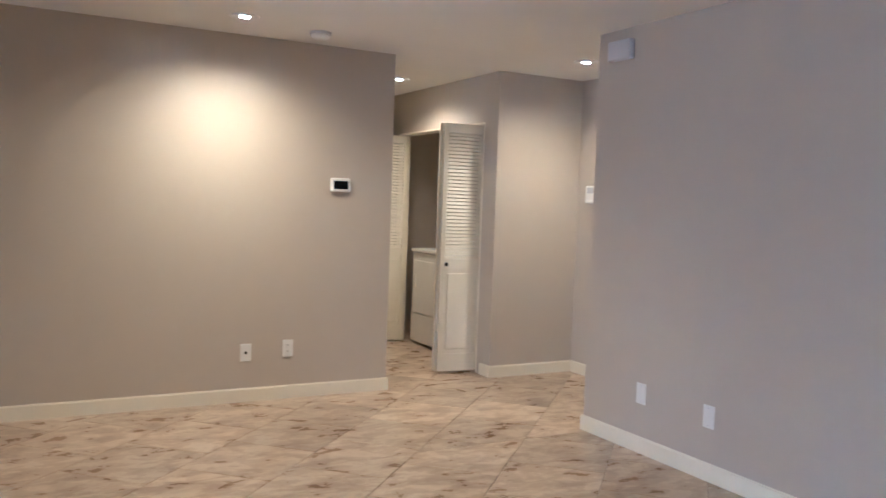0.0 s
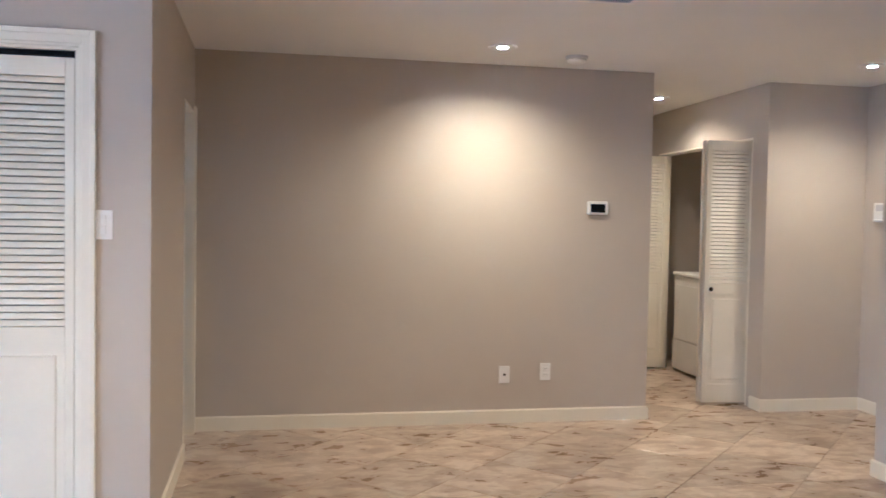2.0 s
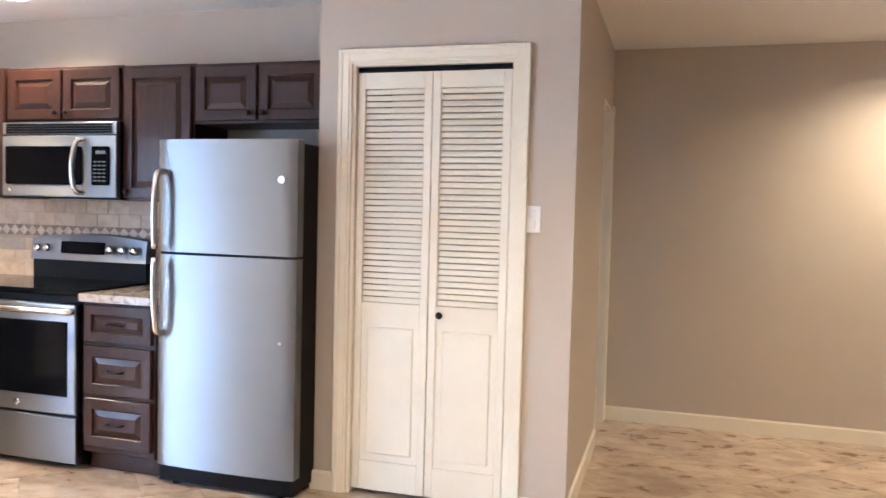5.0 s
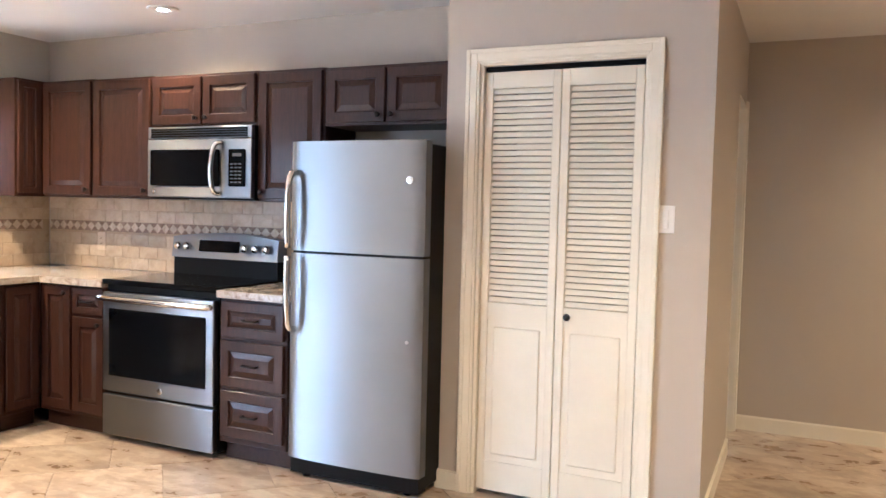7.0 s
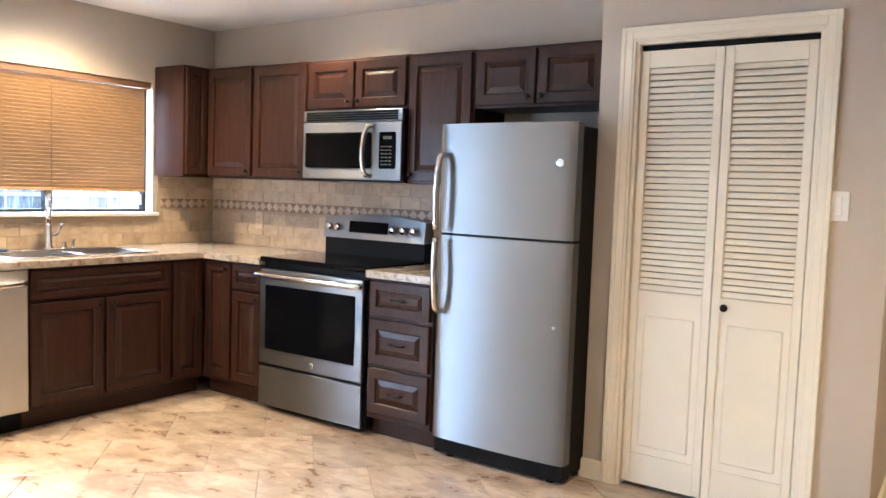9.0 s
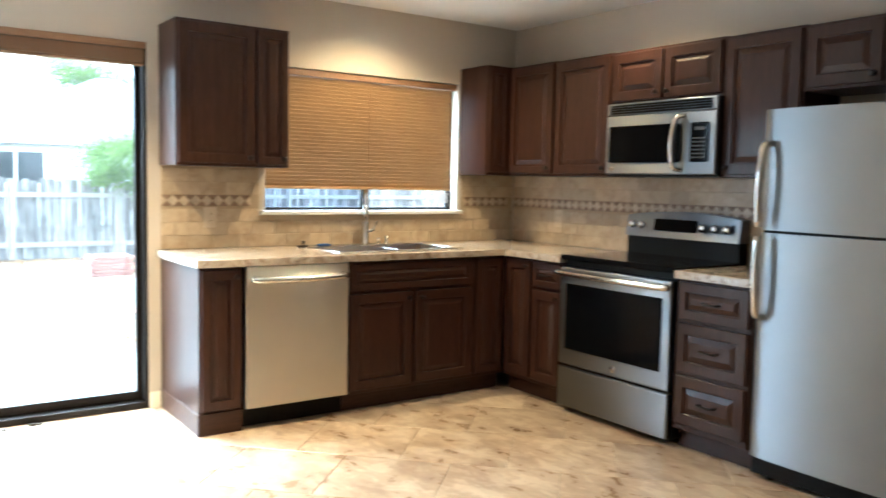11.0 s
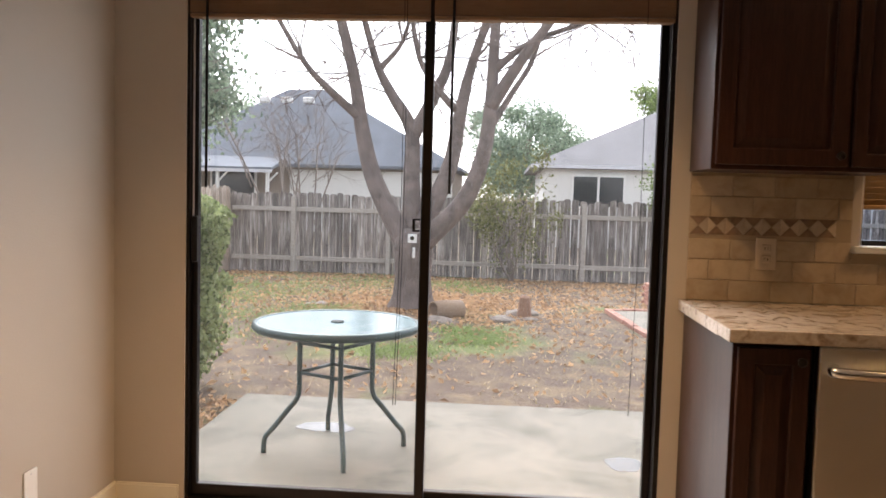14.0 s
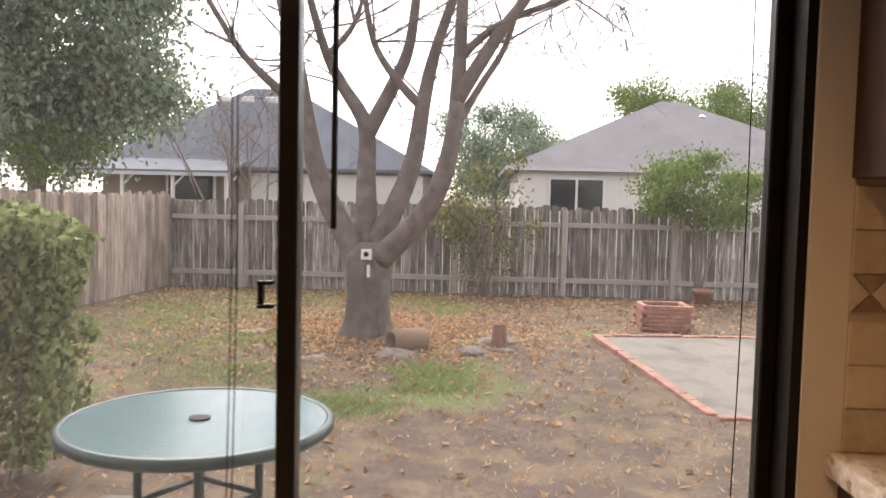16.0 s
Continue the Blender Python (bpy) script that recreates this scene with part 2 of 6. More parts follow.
def stone(name, tones, scale=4.0, rough=0.3, bump=0.1, per_piece=True, fine=26.0, stretch=None, tone_range=(0.86, 1.1), grain=0.2):
    """Mottled stone from three tones, shifted from piece to piece."""
    m, nodes, links, bsdf = material(name)
    vec = nodes.new("ShaderNodeTexCoord").outputs["Object"]
    info = nodes.new("ShaderNodeObjectInfo")
    if per_piece:
        add = nodes.new("ShaderNodeVectorMath")
        add.operation = "ADD"
        comb = nodes.new("ShaderNodeCombineXYZ")
        mul = nodes.new("ShaderNodeMath")
        mul.operation, mul.inputs[1].default_value = "MULTIPLY", 60.0
        links.new(info.outputs["Random"], mul.inputs[0])
        for k in range(3):
            links.new(mul.outputs[0], comb.inputs[k])
        links.new(vec, add.inputs[0])
        links.new(comb.outputs[0], add.inputs[1])
        vec = add.outputs[0]
    a = noise_of(nodes, links, scale, 6.0, 0.6, vector=vec, distortion=0.9, stretch=stretch)
    b = noise_of(nodes, links, fine, 6.0, 0.65, vector=vec)
    col = ramp(nodes, links, a, [(0.34, tones[0]), (0.45, tones[1]), (0.57, tones[2]), (0.72, tones[1])])
    col = mixed(nodes, links, grain, col, ramp(nodes, links, b, [(0.38, tones[0]), (0.6, tones[2])]))
    if per_piece:
        tone = nodes.new("ShaderNodeMapRange")
        tone.inputs["To Min"].default_value, tone.inputs["To Max"].default_value = tone_range
        links.new(info.outputs["Random"], tone.inputs["Value"])
        hsv = nodes.new("ShaderNodeHueSaturation")
        links.new(tone.outputs[0], hsv.inputs["Value"])
        links.new(col, hsv.inputs["Color"])
        col = hsv.outputs[0]
    links.new(col, bsdf.inputs["Base Color"])
    r = nodes.new("ShaderNodeMapRange")
    r.inputs["To Min"].default_value, r.inputs["To Max"].default_value = max(0.03, rough - 0.03), rough + 0.06
    links.new(b, r.inputs["Value"])
    links.new(r.outputs[0], bsdf.inputs["Roughness"])
    bumped(nodes, links, bsdf, a, bump, 0.003)
    return m


def travertine(name):
    """Honed beige travertine: cream ground, brown and grey clouds drawn out along the bedding, small pits, shifted from tile to tile."""
    m, nodes, links, bsdf = material(name)
    vec = nodes.new("ShaderNodeTexCoord").outputs["Object"]
    info = nodes.new("ShaderNodeObjectInfo")
    jump = nodes.new("ShaderNodeVectorMath")
    jump.operation = "MULTIPLY_ADD"
    links.new(info.outputs["Random"], jump.inputs[0])
    jump.inputs[1].default_value = (71.0, 53.0, 37.0)
    links.new(vec, jump.inputs[2])
    clouds = noise_of(nodes, links, 8.5, 7.0, 0.62, vector=jump.outputs[0], stretch=(0.7, 1.15, 1.0), distortion=0.3)
    drift = noise_of(nodes, links, 4.2, 3.0, 0.5, vector=jump.outputs[0], stretch=(0.8, 1.3, 1.0), distortion=0.3)
    specks = noise_of(nodes, links, 34.0, 5.0, 0.65, vector=jump.outputs[0], stretch=(0.6, 1.3, 1.0))
    col = ramp(nodes, links, clouds, [(0.26, (0.33, 0.245, 0.17)), (0.40, (0.40, 0.305, 0.218)), (0.50, (0.455, 0.36, 0.265)), (0.58, (0.575, 0.485, 0.375)), (0.74, (0.49, 0.41, 0.32))])
    warm = ramp(nodes, links, drift, [(0.36, (0.70, 0.65, 0.61)), (0.50, (0.95, 0.93, 0.90)), (0.66, (1.0, 1.0, 1.0))])
    col = mixed(nodes, links, 1.0, col, warm, "MULTIPLY")
    pits = ramp(nodes, links, specks, [(0.30, (0.60, 0.52, 0.46)), (0.39, (1.0, 1.0, 1.0))])
    col = mixed(nodes, links, 0.08, col, pits, "MULTIPLY")
    tone = nodes.new("ShaderNodeMapRange")
    tone.inputs["To Min"].default_value, tone.inputs["To Max"].default_value = 0.80, 1.08
    links.new(info.outputs["Random"], tone.inputs["Value"])
    hsv = nodes.new("ShaderNodeHueSaturation")
    links.new(tone.outputs[0], hsv.inputs["Value"])
    links.new(col, hsv.inputs["Color"])
    links.new(hsv.outputs[0], bsdf.inputs["Base Color"])
    sheen = nodes.new("ShaderNodeMapRange")
    sheen.inputs["To Min"].default_value, sheen.inputs["To Max"].default_value = 0.22, 0.36
    links.new(clouds, sheen.inputs["Value"])
    links.new(sheen.outputs[0], bsdf.inputs["Roughness"])
    bumped(nodes, links, bsdf, specks, 0.03, 0.004)
    return m


def glassy(name, tint=(1, 1, 1), rough=0.0):
    m, nodes, links, bsdf = material(name)
    bsdf.inputs["Base Color"].default_value = (*tint, 1)
    bsdf.inputs["Transmission Weight"].default_value = 1.0
    bsdf.inputs["Roughness"].default_value = rough
    bsdf.inputs["IOR"].default_value = 1.45
    return m


def glowing(name, colour, strength):
    m, nodes, links, bsdf = material(name)
    bsdf.inputs["Emission Color"].default_value = (*colour, 1)
    bsdf.inputs["Emission Strength"].default_value = strength
    return m


def leafy(name, dark, light, through=0.45):
    m, nodes, links, bsdf = material(name)
    geo = nodes.new("ShaderNodeNewGeometry")
    col = ramp(nodes, links, geo.outputs["Random Per Island"], [(0.0, dark), (0.6, light), (1.0, tuple(min(1, c * 1.25) for c in light))])
    links.new(col, bsdf.inputs["Base Color"])
    bsdf.inputs["Roughness"].default_value = 0.6
    bsdf.inputs["Specular IOR Level"].default_value = 0.3
    thin = nodes.new("ShaderNodeBsdfTranslucent")
    links.new(col, thin.inputs["Color"])
    blend = nodes.new("ShaderNodeMixShader")
    blend.inputs[0].default_value = through
    links.new(bsdf.outputs[0], blend.inputs[1])
    links.new(thin.outputs[0], blend.inputs[2])
    links.new(blend.outputs[0], nodes["Material Output"].inputs["Surface"])
    return m


def brushed(name, colour, rough, along="x"):
    """Brushed sheet steel, very slightly uneven."""
    m, nodes, links, bsdf = material(name)
    wave = noise_of(nodes, links, 2.2, 0.0, 0.5)
    smear = noise_of(nodes, links, 3.0, 1.0, 0.4)
    links.new(ramp(nodes, links, smear, [(0.3, tuple(c * 0.94 for c in colour)), (0.7, colour)]), bsdf.inputs["Base Color"])
    bsdf.inputs["Metallic"].default_value = 1.0
    lay = nodes.new("ShaderNodeTangent")
    lay.direction_type, lay.axis = "RADIAL", "Z"
    links.new(lay.outputs[0], bsdf.inputs["Tangent"])
    bsdf.inputs["Anisotropic"].default_value, bsdf.inputs["Anisotropic Rotation"].default_value = 0.94, 0.25
    r = nodes.new("ShaderNodeMapRange")
    r.inputs["To Min"].default_value, r.inputs["To Max"].default_value = rough - 0.015, rough + 0.02
    links.new(smear, r.inputs["Value"])
    links.new(r.outputs[0], bsdf.inputs["Roughness"])
    bumped(nodes, links, bsdf, wave, 0.03, 0.02)
    return m


WALL = plain("wall_paint", (0.50, 0.445, 0.375), 0.62, vary=0.035, scale=1.2, grain=140, bump=0.25, distance=0.0025)
CEILING = plain("ceiling_paint", (0.78, 0.76, 0.73), 0.85, vary=0.03, scale=1.5, grain=110, bump=0.35, distance=0.004)
TRIM = plain("cream_trim_paint", (0.80, 0.75, 0.62), 0.38, vary=0.05, scale=3, grain=50, bump=0.06)
ALMOND = plain("almond_plastic", (0.56, 0.47, 0.35), 0.4, vary=0.04, bump=0.0)
PLASTIC = plain("white_plastic", (0.78, 0.77, 0.74), 0.35, vary=0.03, bump=0.0)
GREY_PLASTIC = plain("grey_plastic", (0.55, 0.55, 0.58), 0.45, vary=0.05, bump=0.0)
BLACK = plain("black_plastic", (0.005, 0.005, 0.0055), 0.42, vary=0.1, bump=0.02)
BLACK.node_tree.nodes["Principled BSDF"].inputs["Specular IOR Level"].default_value = 0.1
DIM_KEY = plain("dim_grey_print", (0.10, 0.10, 0.105), 0.5, vary=0.1, bump=0.0)
# wall colour darkened, the dimness of the closed rooms mixed into the paint
WALL_SHADED = plain("wall_paint_with_shade", (0.42, 0.36, 0.30), 0.7, vary=0.05)
CHERRY = wood("cherry_stain_wood", (0.020, 0.0082, 0.0054), (0.058, 0.0232, 0.0138), "z", rough=0.44, coat=0.05)
CHERRY_H = wood("cherry_stain_wood_level", (0.020, 0.0082, 0.0054), (0.058, 0.0232, 0.0138), "y", rough=0.42, coat=0.1)
for m in (CHERRY, CHERRY_H):
    m.node_tree.nodes["Principled BSDF"].inputs["Specular IOR Level"].default_value = 0.2
    m.node_tree.nodes["Principled BSDF"].inputs["Coat Weight"].default_value = 0.16
    m.node_tree.nodes["Principled BSDF"].inputs["Coat Roughness"].default_value = 0.16
BRONZE = plain("dark_bronze_metal", (0.018, 0.014, 0.012), 0.4, metal=0.7, vary=0.2, bump=0.02)
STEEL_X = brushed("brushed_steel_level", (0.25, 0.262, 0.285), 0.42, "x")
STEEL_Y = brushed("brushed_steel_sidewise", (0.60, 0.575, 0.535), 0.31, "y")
CHROME = plain("chrome_metal", (0.72, 0.71, 0.69), 0.15, metal=1.0, vary=0.04, bump=0.0)
OVEN_GLASS = plain("black_oven_glass", (0.004, 0.0045, 0.0055), 0.08, vary=0.1, bump=0.0)
OVEN_GLASS.node_tree.nodes["Principled BSDF"].inputs["Specular IOR Level"].default_value = 0.09
GRANITE = stone("granite_counter", ((0.17, 0.12, 0.09), (0.38, 0.315, 0.245), (0.53, 0.47, 0.395)), scale=19, rough=0.12, bump=0.02, per_piece=False, fine=90)
FLOOR_TILE = travertine("travertine_floor_tile")
GROUT = plain("grey_grout", (0.36, 0.30, 0.24), 0.85, vary=0.15)
SPLASH = stone("travertine_splash_tile", ((0.35, 0.265, 0.175), (0.43, 0.34, 0.235), (0.49, 0.40, 0.285)), scale=9, rough=0.35, bump=0.06, tone_range=(0.80, 1.08))
SPLASH_GROUT = plain("sand_grout", (0.37, 0.295, 0.205), 0.85, vary=0.12)
BORDER_DARK = stone("brown_accent_stone", ((0.15, 0.095, 0.06), (0.21, 0.14, 0.095), (0.27, 0.19, 0.135)), scale=20, rough=0.4)
BORDER_LIGHT = stone("pale_accent_stone", ((0.40, 0.32, 0.225), (0.48, 0.39, 0.29), (0.53, 0.45, 0.345)), scale=20, rough=0.4)
GLASS = glassy("window_glass")
SCREENED = glassy("screened_window_glass", (0.52, 0.58, 0.68))


def dusty(name, film):
    """Clear pane under a thin even film of dust."""
    m = glassy(name)
    nodes, links = m.node_tree.nodes, m.node_tree.links
    dust = nodes.new("ShaderNodeBsdfTranslucent")
    streaks = noise_of(nodes, links, 2.0, 4.0, stretch=(1, 1, 0.4))
    span = nodes.new("ShaderNodeMapRange")
    span.inputs["To Min"].default_value, span.inputs["To Max"].default_value = film * 0.6, film * 1.4
    links.new(streaks, span.inputs["Value"])
    dust.inputs["Color"].default_value = (0.80, 0.82, 0.84, 1)
    blend = nodes.new("ShaderNodeMixShader")
    links.new(span.outputs[0], blend.inputs[0])
    links.new(nodes["Principled BSDF"].outputs[0], blend.inputs[1])
    links.new(dust.outputs[0], blend.inputs[2])
    links.new(blend.outputs[0], nodes["Material Output"].inputs["Surface"])
    return m


DUSTY_GLASS = dusty("dusty_door_glass", 0.008)
BLIND = wood("blind_slat_wood", (0.30, 0.175, 0.07), (0.45, 0.28, 0.125), "y", rough=0.5, coat=0.05)
VALANCE = wood("valance_wood", (0.20, 0.105, 0.05), (0.32, 0.18, 0.09), "y", rough=0.5, coat=0.1)
LENS = glowing("lit_lamp_lens", (1.0, 0.86, 0.66), 9.0)

# ---- structure ----
WEST, NORTH, SOUTH, EAST = 0.0, -0.98, -5.755, 8.206
BACK = 0.522
PX0, PX1, PY = 3.23, 4.455, -1.39
SL0, SL1, SLTOP = -5.47, -3.62, 2.05
WN0, WN1, WNB, WNT = -2.935, -1.492, 1.12, 2.0


def structure(name, bm, mat, label, category, smooth=False):
    return solid(name, bm, mat, label, category, kind="structure", smooth=smooth)


structure("wall_west", notched("y", -5.9, -3.3, SL0, SL1, SLTOP, -0.14, 0, -0.2), WALL, "beige painted plaster wall round the glass door", "wall")
structure("wall_west_window", frame_ring_x(-0.14, 0, -3.3, -0.86, -0.2, 2.5, (WN0 + 3.3, -0.86 - WN1, WNB + 0.2, 2.5 - WNT)), WALL, "beige painted plaster wall round the kitchen window", "wall")
structure("wall_north", box(0.0, PX0, NORTH, -0.86, -0.1, 2.5), WALL, "beige painted kitchen wall behind the cabinets", "wall")
structure("wall_pantry_front", notched("x", PX0, PX1, 3.40, 4.18, 2.04, PY, -1.27), WALL, "beige painted wall around the pantry closet door", "wall")
structure("wall_pantry_side", box(PX0, PX0 + 0.12, -1.27, -0.86, -0.02, 2.5), WALL, "beige painted wall beside the refrigerator", "wall")
structure("wall_pantry_back", box(PX0 + 0.12, 4.30, -0.75, -0.68, -0.02, 2.5), WALL, "plain painted back wall of the pantry", "wall")


def leaned(bm):
    for v in bm.verts:
        v.co.x -= (v.co.y - PY) * 0.029
    return bm


structure("wall_living_west", leaned(notched("y", -1.27, BACK, -0.10, 0.44, 2.03, PX1 - 0.12, PX1)), WALL, "beige painted wall with a narrow doorway at its end", "wall")
structure("wall_living_north", box(3.3, 7.36, BACK, BACK + 0.12, -0.02, 2.5), WALL, "long beige painted living room wall under a lamp", "wall")
structure("wall_hall_west", box(7.36, 7.484, BACK, 2.9, -0.02, 2.5), WALL, "beige painted wall along the hallway", "wall")
structure("wall_hall_north", box(7.36, 9.5, 2.9, 3.02, -0.02, 2.5), WALL, "beige painted wall closing the hallway", "wall")
structure("wall_laundry_front", notched("y", 0.63, 2.9, 0.83, 2.46, 2.045, 8.44, 8.56), WALL, "beige painted wall around the laundry closet", "wall")
structure("wall_laundry_side", box(8.56, 9.25, 0.63, 0.75, -0.02, 2.5), WALL, "beige painted hallway wall with an outer corner", "wall")
structure("wall_laundry_back", box(9.25, 9.37, 0.75, 2.9, -0.02, 2.5), WALL_SHADED, "painted back wall of the laundry closet, shade in its colour", "wall")
structure("wall_hall_east", box(9.25, 9.37, -2.2, 0.75 - 0.001, -0.02, 2.5), WALL, "beige painted wall at the end of the entry", "wall")
structure("wall_hall_south", box(EAST + 0.12, 9.25, -2.32, -2.2, -0.02, 2.5), WALL, "beige painted wall closing the entry", "wall")
structure("wall_east", box(EAST, EAST + 0.12, SOUTH, -0.875, -0.02, 2.5), WALL, "beige painted wall lit bluish by daylight", "wall")
structure("wall_south", box(0.0, EAST + 0.12, SOUTH - 0.12, SOUTH, -0.02, 2.5), WALL, "beige painted wall beside the glass door", "wall")
structure("wall_side_room", join(box(3.0, 3.1, -0.68, BACK, -0.02, 2.5)), WALL_SHADED, "plain painted wall of the small side room, shade in its colour", "wall")
structure("ceiling", box(-0.14, 9.5, -5.9, 3.02, CEIL, CEIL + 0.15), CEILING, "white lightly textured plaster ceiling", "ceiling")


def board(name, x0, x1, y0, y1, wall):
    """A skirting board with a rounded top edge; wall: the side that touches the wall."""
    bm = box(x0, x1, y0, y1, 0.0, 0.092)
    free = {"y+": (1, y0), "y-": (1, y1), "x+": (0, x0), "x-": (0, x1)}[wall]
    top = [e for e in bm.edges if all(v.co.z > 0.09 and abs(v.co[free[0]] - free[1]) < 1e-4 for v in e.verts)]
    bmesh.ops.bevel(bm, geom=top, offset=0.007, segments=2, affect="EDGES")
    return structure(name, bm, TRIM, "cream painted wooden baseboard along the wall foot", "baseboard")


T = 0.014
board("baseboard", 4.415, 7.484, BACK - T, BACK, "y+")
board("baseboard", 7.484, 7.484 + T, BACK - T, 2.9, "x-")
board("baseboard", EAST - T, EAST, SOUTH + T, -0.875 + T, "x+")
board("baseboard", EAST, EAST + 0.12, -0.875, -0.875 + T, "y-")
board("baseboard", 8.44 - T, 9.25 - T, 0.63 - T, 0.63, "y+")
board("baseboard", 8.44 - T, 8.44, 0.63, 0.77, "x+")
board("baseboard", 9.25 - T, 9.25, -2.2, 0.63, "x+")
board("baseboard", PX0 - T, 3.335, PY - T, PY, "y+")
board("baseboard", 4.235, PX1 + T, PY - T, PY, "y+")
board("baseboard", PX0 - T, PX0, PY, -1.0, "x+")
board("baseboard", 0.0, EAST - T, SOUTH, SOUTH + T, "y-")
board("baseboard", 0.0, T, SOUTH + T, SL0 - 0.02, "x-")
board("baseboard", 0.0, T, SL1 + 0.005, -3.553, "x-")
bm = box(PX1, PX1 + T, PY, -0.105, 0.0, 0.092)
structure("baseboard", leaned(bm), TRIM, "cream painted wooden baseboard along the wall foot", "baseboard")


def casing(name, at, across, width, z0, z1, out, face, label):
    """Stepped moulding round an opening. at: plane, across: start along the wall, out: the way it stands proud (+1, -1), face: x or y."""
    bms = []
    for w0, w1, d in ((0.0, 0.062, 0.012), (0.012, 0.052, 0.018), (0.045, 0.066, 0.022)):
        lo, hi = across, across + width
        for a0, a1, b0, b1 in ((lo - w1, lo - w0, z0, z1 + w1), (hi + w0, hi + w1, z0, z1 + w1), (lo - w0, hi + w0, z1 + w0, z1 + w1)):
            if face == "y":
                bms.append(box(a0, a1, min(at, at + out * d), max(at, at + out * d), b0, b1, 0.002))
            else:
                bms.append(box(min(at, at + out * d), max(at, at + out * d), a0, a1, b0, b1, 0.002))
    return structure(name, join(*bms), TRIM, label, "door trim")


casing("trim", PY, 3.40, 0.78, 0.0, 2.035, -1, "y", "cream painted moulded casing round the pantry door")
# jambs of the pantry and of the side doorway
structure("trim", join(box(3.40, 3.415, PY + 0.002, -1.27, 0, 2.04), box(4.165, 4.18, PY + 0.002, -1.27, 0, 2.04), box(3.415, 4.165, PY + 0.002, -1.27, 2.025, 2.04)),
          TRIM, "cream painted jamb of the pantry door", "door trim")
structure("trim", leaned(join(box(PX1 - 0.13, PX1 + 0.004, -0.10, -0.085, 0, 2.03), box(PX1 - 0.13, PX1 + 0.004, 0.425, 0.44, 0, 2.03), box(PX1 - 0.13, PX1 + 0.004, -0.085, 0.425, 2.015, 2.03),
          box(PX1, PX1 + 0.016, 0.442, BACK - 0.003, 0.0, 2.06, 0.003))),
          TRIM, "cream painted jamb of the narrow side doorway", "door trim")
structure("trim", join(box(8.44, 8.56, 0.83, 0.845, 0, 2.045), box(8.44, 8.56, 2.445, 2.46, 0, 2.045), box(8.44, 8.56, 0.845, 2.445, 2.03, 2.045)),
          TRIM, "cream painted jamb of the laundry closet", "door trim")


# ---- louvered folding doors ----
def louver_leaf(name, width, height, parent, place, knob=None, slats=35):
    """One leaf: stiles, rails, sloping slats above, raised panel below. place: world matrix of its lower corner; x along, y thickness."""
    t, stile = 0.028, 0.038
    lock0, lock1, foot, head = height * 0.415, height * 0.455, 0.14, height - 0.075

    def put(n, bm, owner, label=""):
        bm.transform(place)
        return part(n, bm, TRIM, owner, label)

    leaf = put(name, join(box(0, stile, 0, t, 0, height, 0.003), box(width - stile, width, 0, t, 0, height, 0.003),
                          box(stile, width - stile, 0, t, head, height), box(stile, width - stile, 0, t, lock0, lock1), box(stile, width - stile, 0, t, 0, foot)), parent)
    panel = join(box(stile, width - stile, 0.008, t - 0.008, foot, lock0), box(stile + 0.03, width - stile - 0.03, 0.002, t - 0.002, foot + 0.035, lock0 - 0.035, 0.006))
    put("panel", panel, leaf)
    step = (head - lock1) / slats
    shared = None
    for k in range(slats):
        z = lock1 + step * (k + 0.5)
        if shared is None:
            bm = box(stile, width - stile, -0.003, 0.003, -step * 0.43, step * 0.43, 0.0015)
            bm.transform(Matrix.Rotation(radians(-22), 4, "X"))
            shared = finish("slat", bm, TRIM)
        s = new("slat", shared)
        s.parent = leaf
        s.matrix_local = Matrix.Translation(-root_of(parent).location) @ place @ Matrix.Translation((0, t / 2, z))
    if knob is not None:
        kb = lathe([(0.006, 0.0), (0.006, -0.012), (0.015, -0.016), (0.017, -0.024), (0.012, -0.030)], 14, (knob, 0, (lock0 + lock1) / 2), "y")
        kb.transform(place)
        part("knob", kb, BRONZE, leaf, "dark bronze round knob", smooth=True)
    return leaf


pantry = thing("pantry_door", "cream painted bifold pantry door, closed, louvers over raised panels", "door", (3.79, PY, 0), kind="structure")
louver_leaf("leaf", 0.368, 1.975, pantry, Matrix.Translation((3.418, PY + 0.022, 0.022)))
louver_leaf("leaf", 0.368, 1.975, pantry, Matrix.Translation((3.790, PY + 0.022, 0.022)), knob=0.06)
part("track", box(3.416, 4.164, PY + 0.03, PY + 0.055, 2.004, 2.024), BLACK, pantry, "dark metal top track")

near = thing("laundry_door", "cream louvered bifold laundry door, folded open", "door", (8.44, 0.86, 0), kind="structure", group="laundry closet doors")
turn = Matrix.Translation((8.085, 0.925, 0.02)) @ Matrix.Rotation(radians(-7), 4, "Z")
louver_leaf("leaf", 0.385, 2.0, near, turn)
louver_leaf("leaf", 0.385, 2.0, near, Matrix.Translation((8.10, 0.885, 0.02)) @ Matrix.Rotation(radians(-4), 4, "Z"), knob=0.045)
far = thing("laundry_door", "cream louvered bifold laundry door, folded open", "door", (8.44, 2.42, 0), kind="structure", group="laundry closet doors")
louver_leaf("leaf", 0.385, 2.0, far, Matrix.Translation((8.12, 2.37, 0.02)) @ Matrix.Rotation(radians(3), 4, "Z"))
louver_leaf("leaf", 0.385, 2.0, far, Matrix.Translation((8.12, 2.405, 0.02)) @ Matrix.Rotation(radians(1), 4, "Z"))


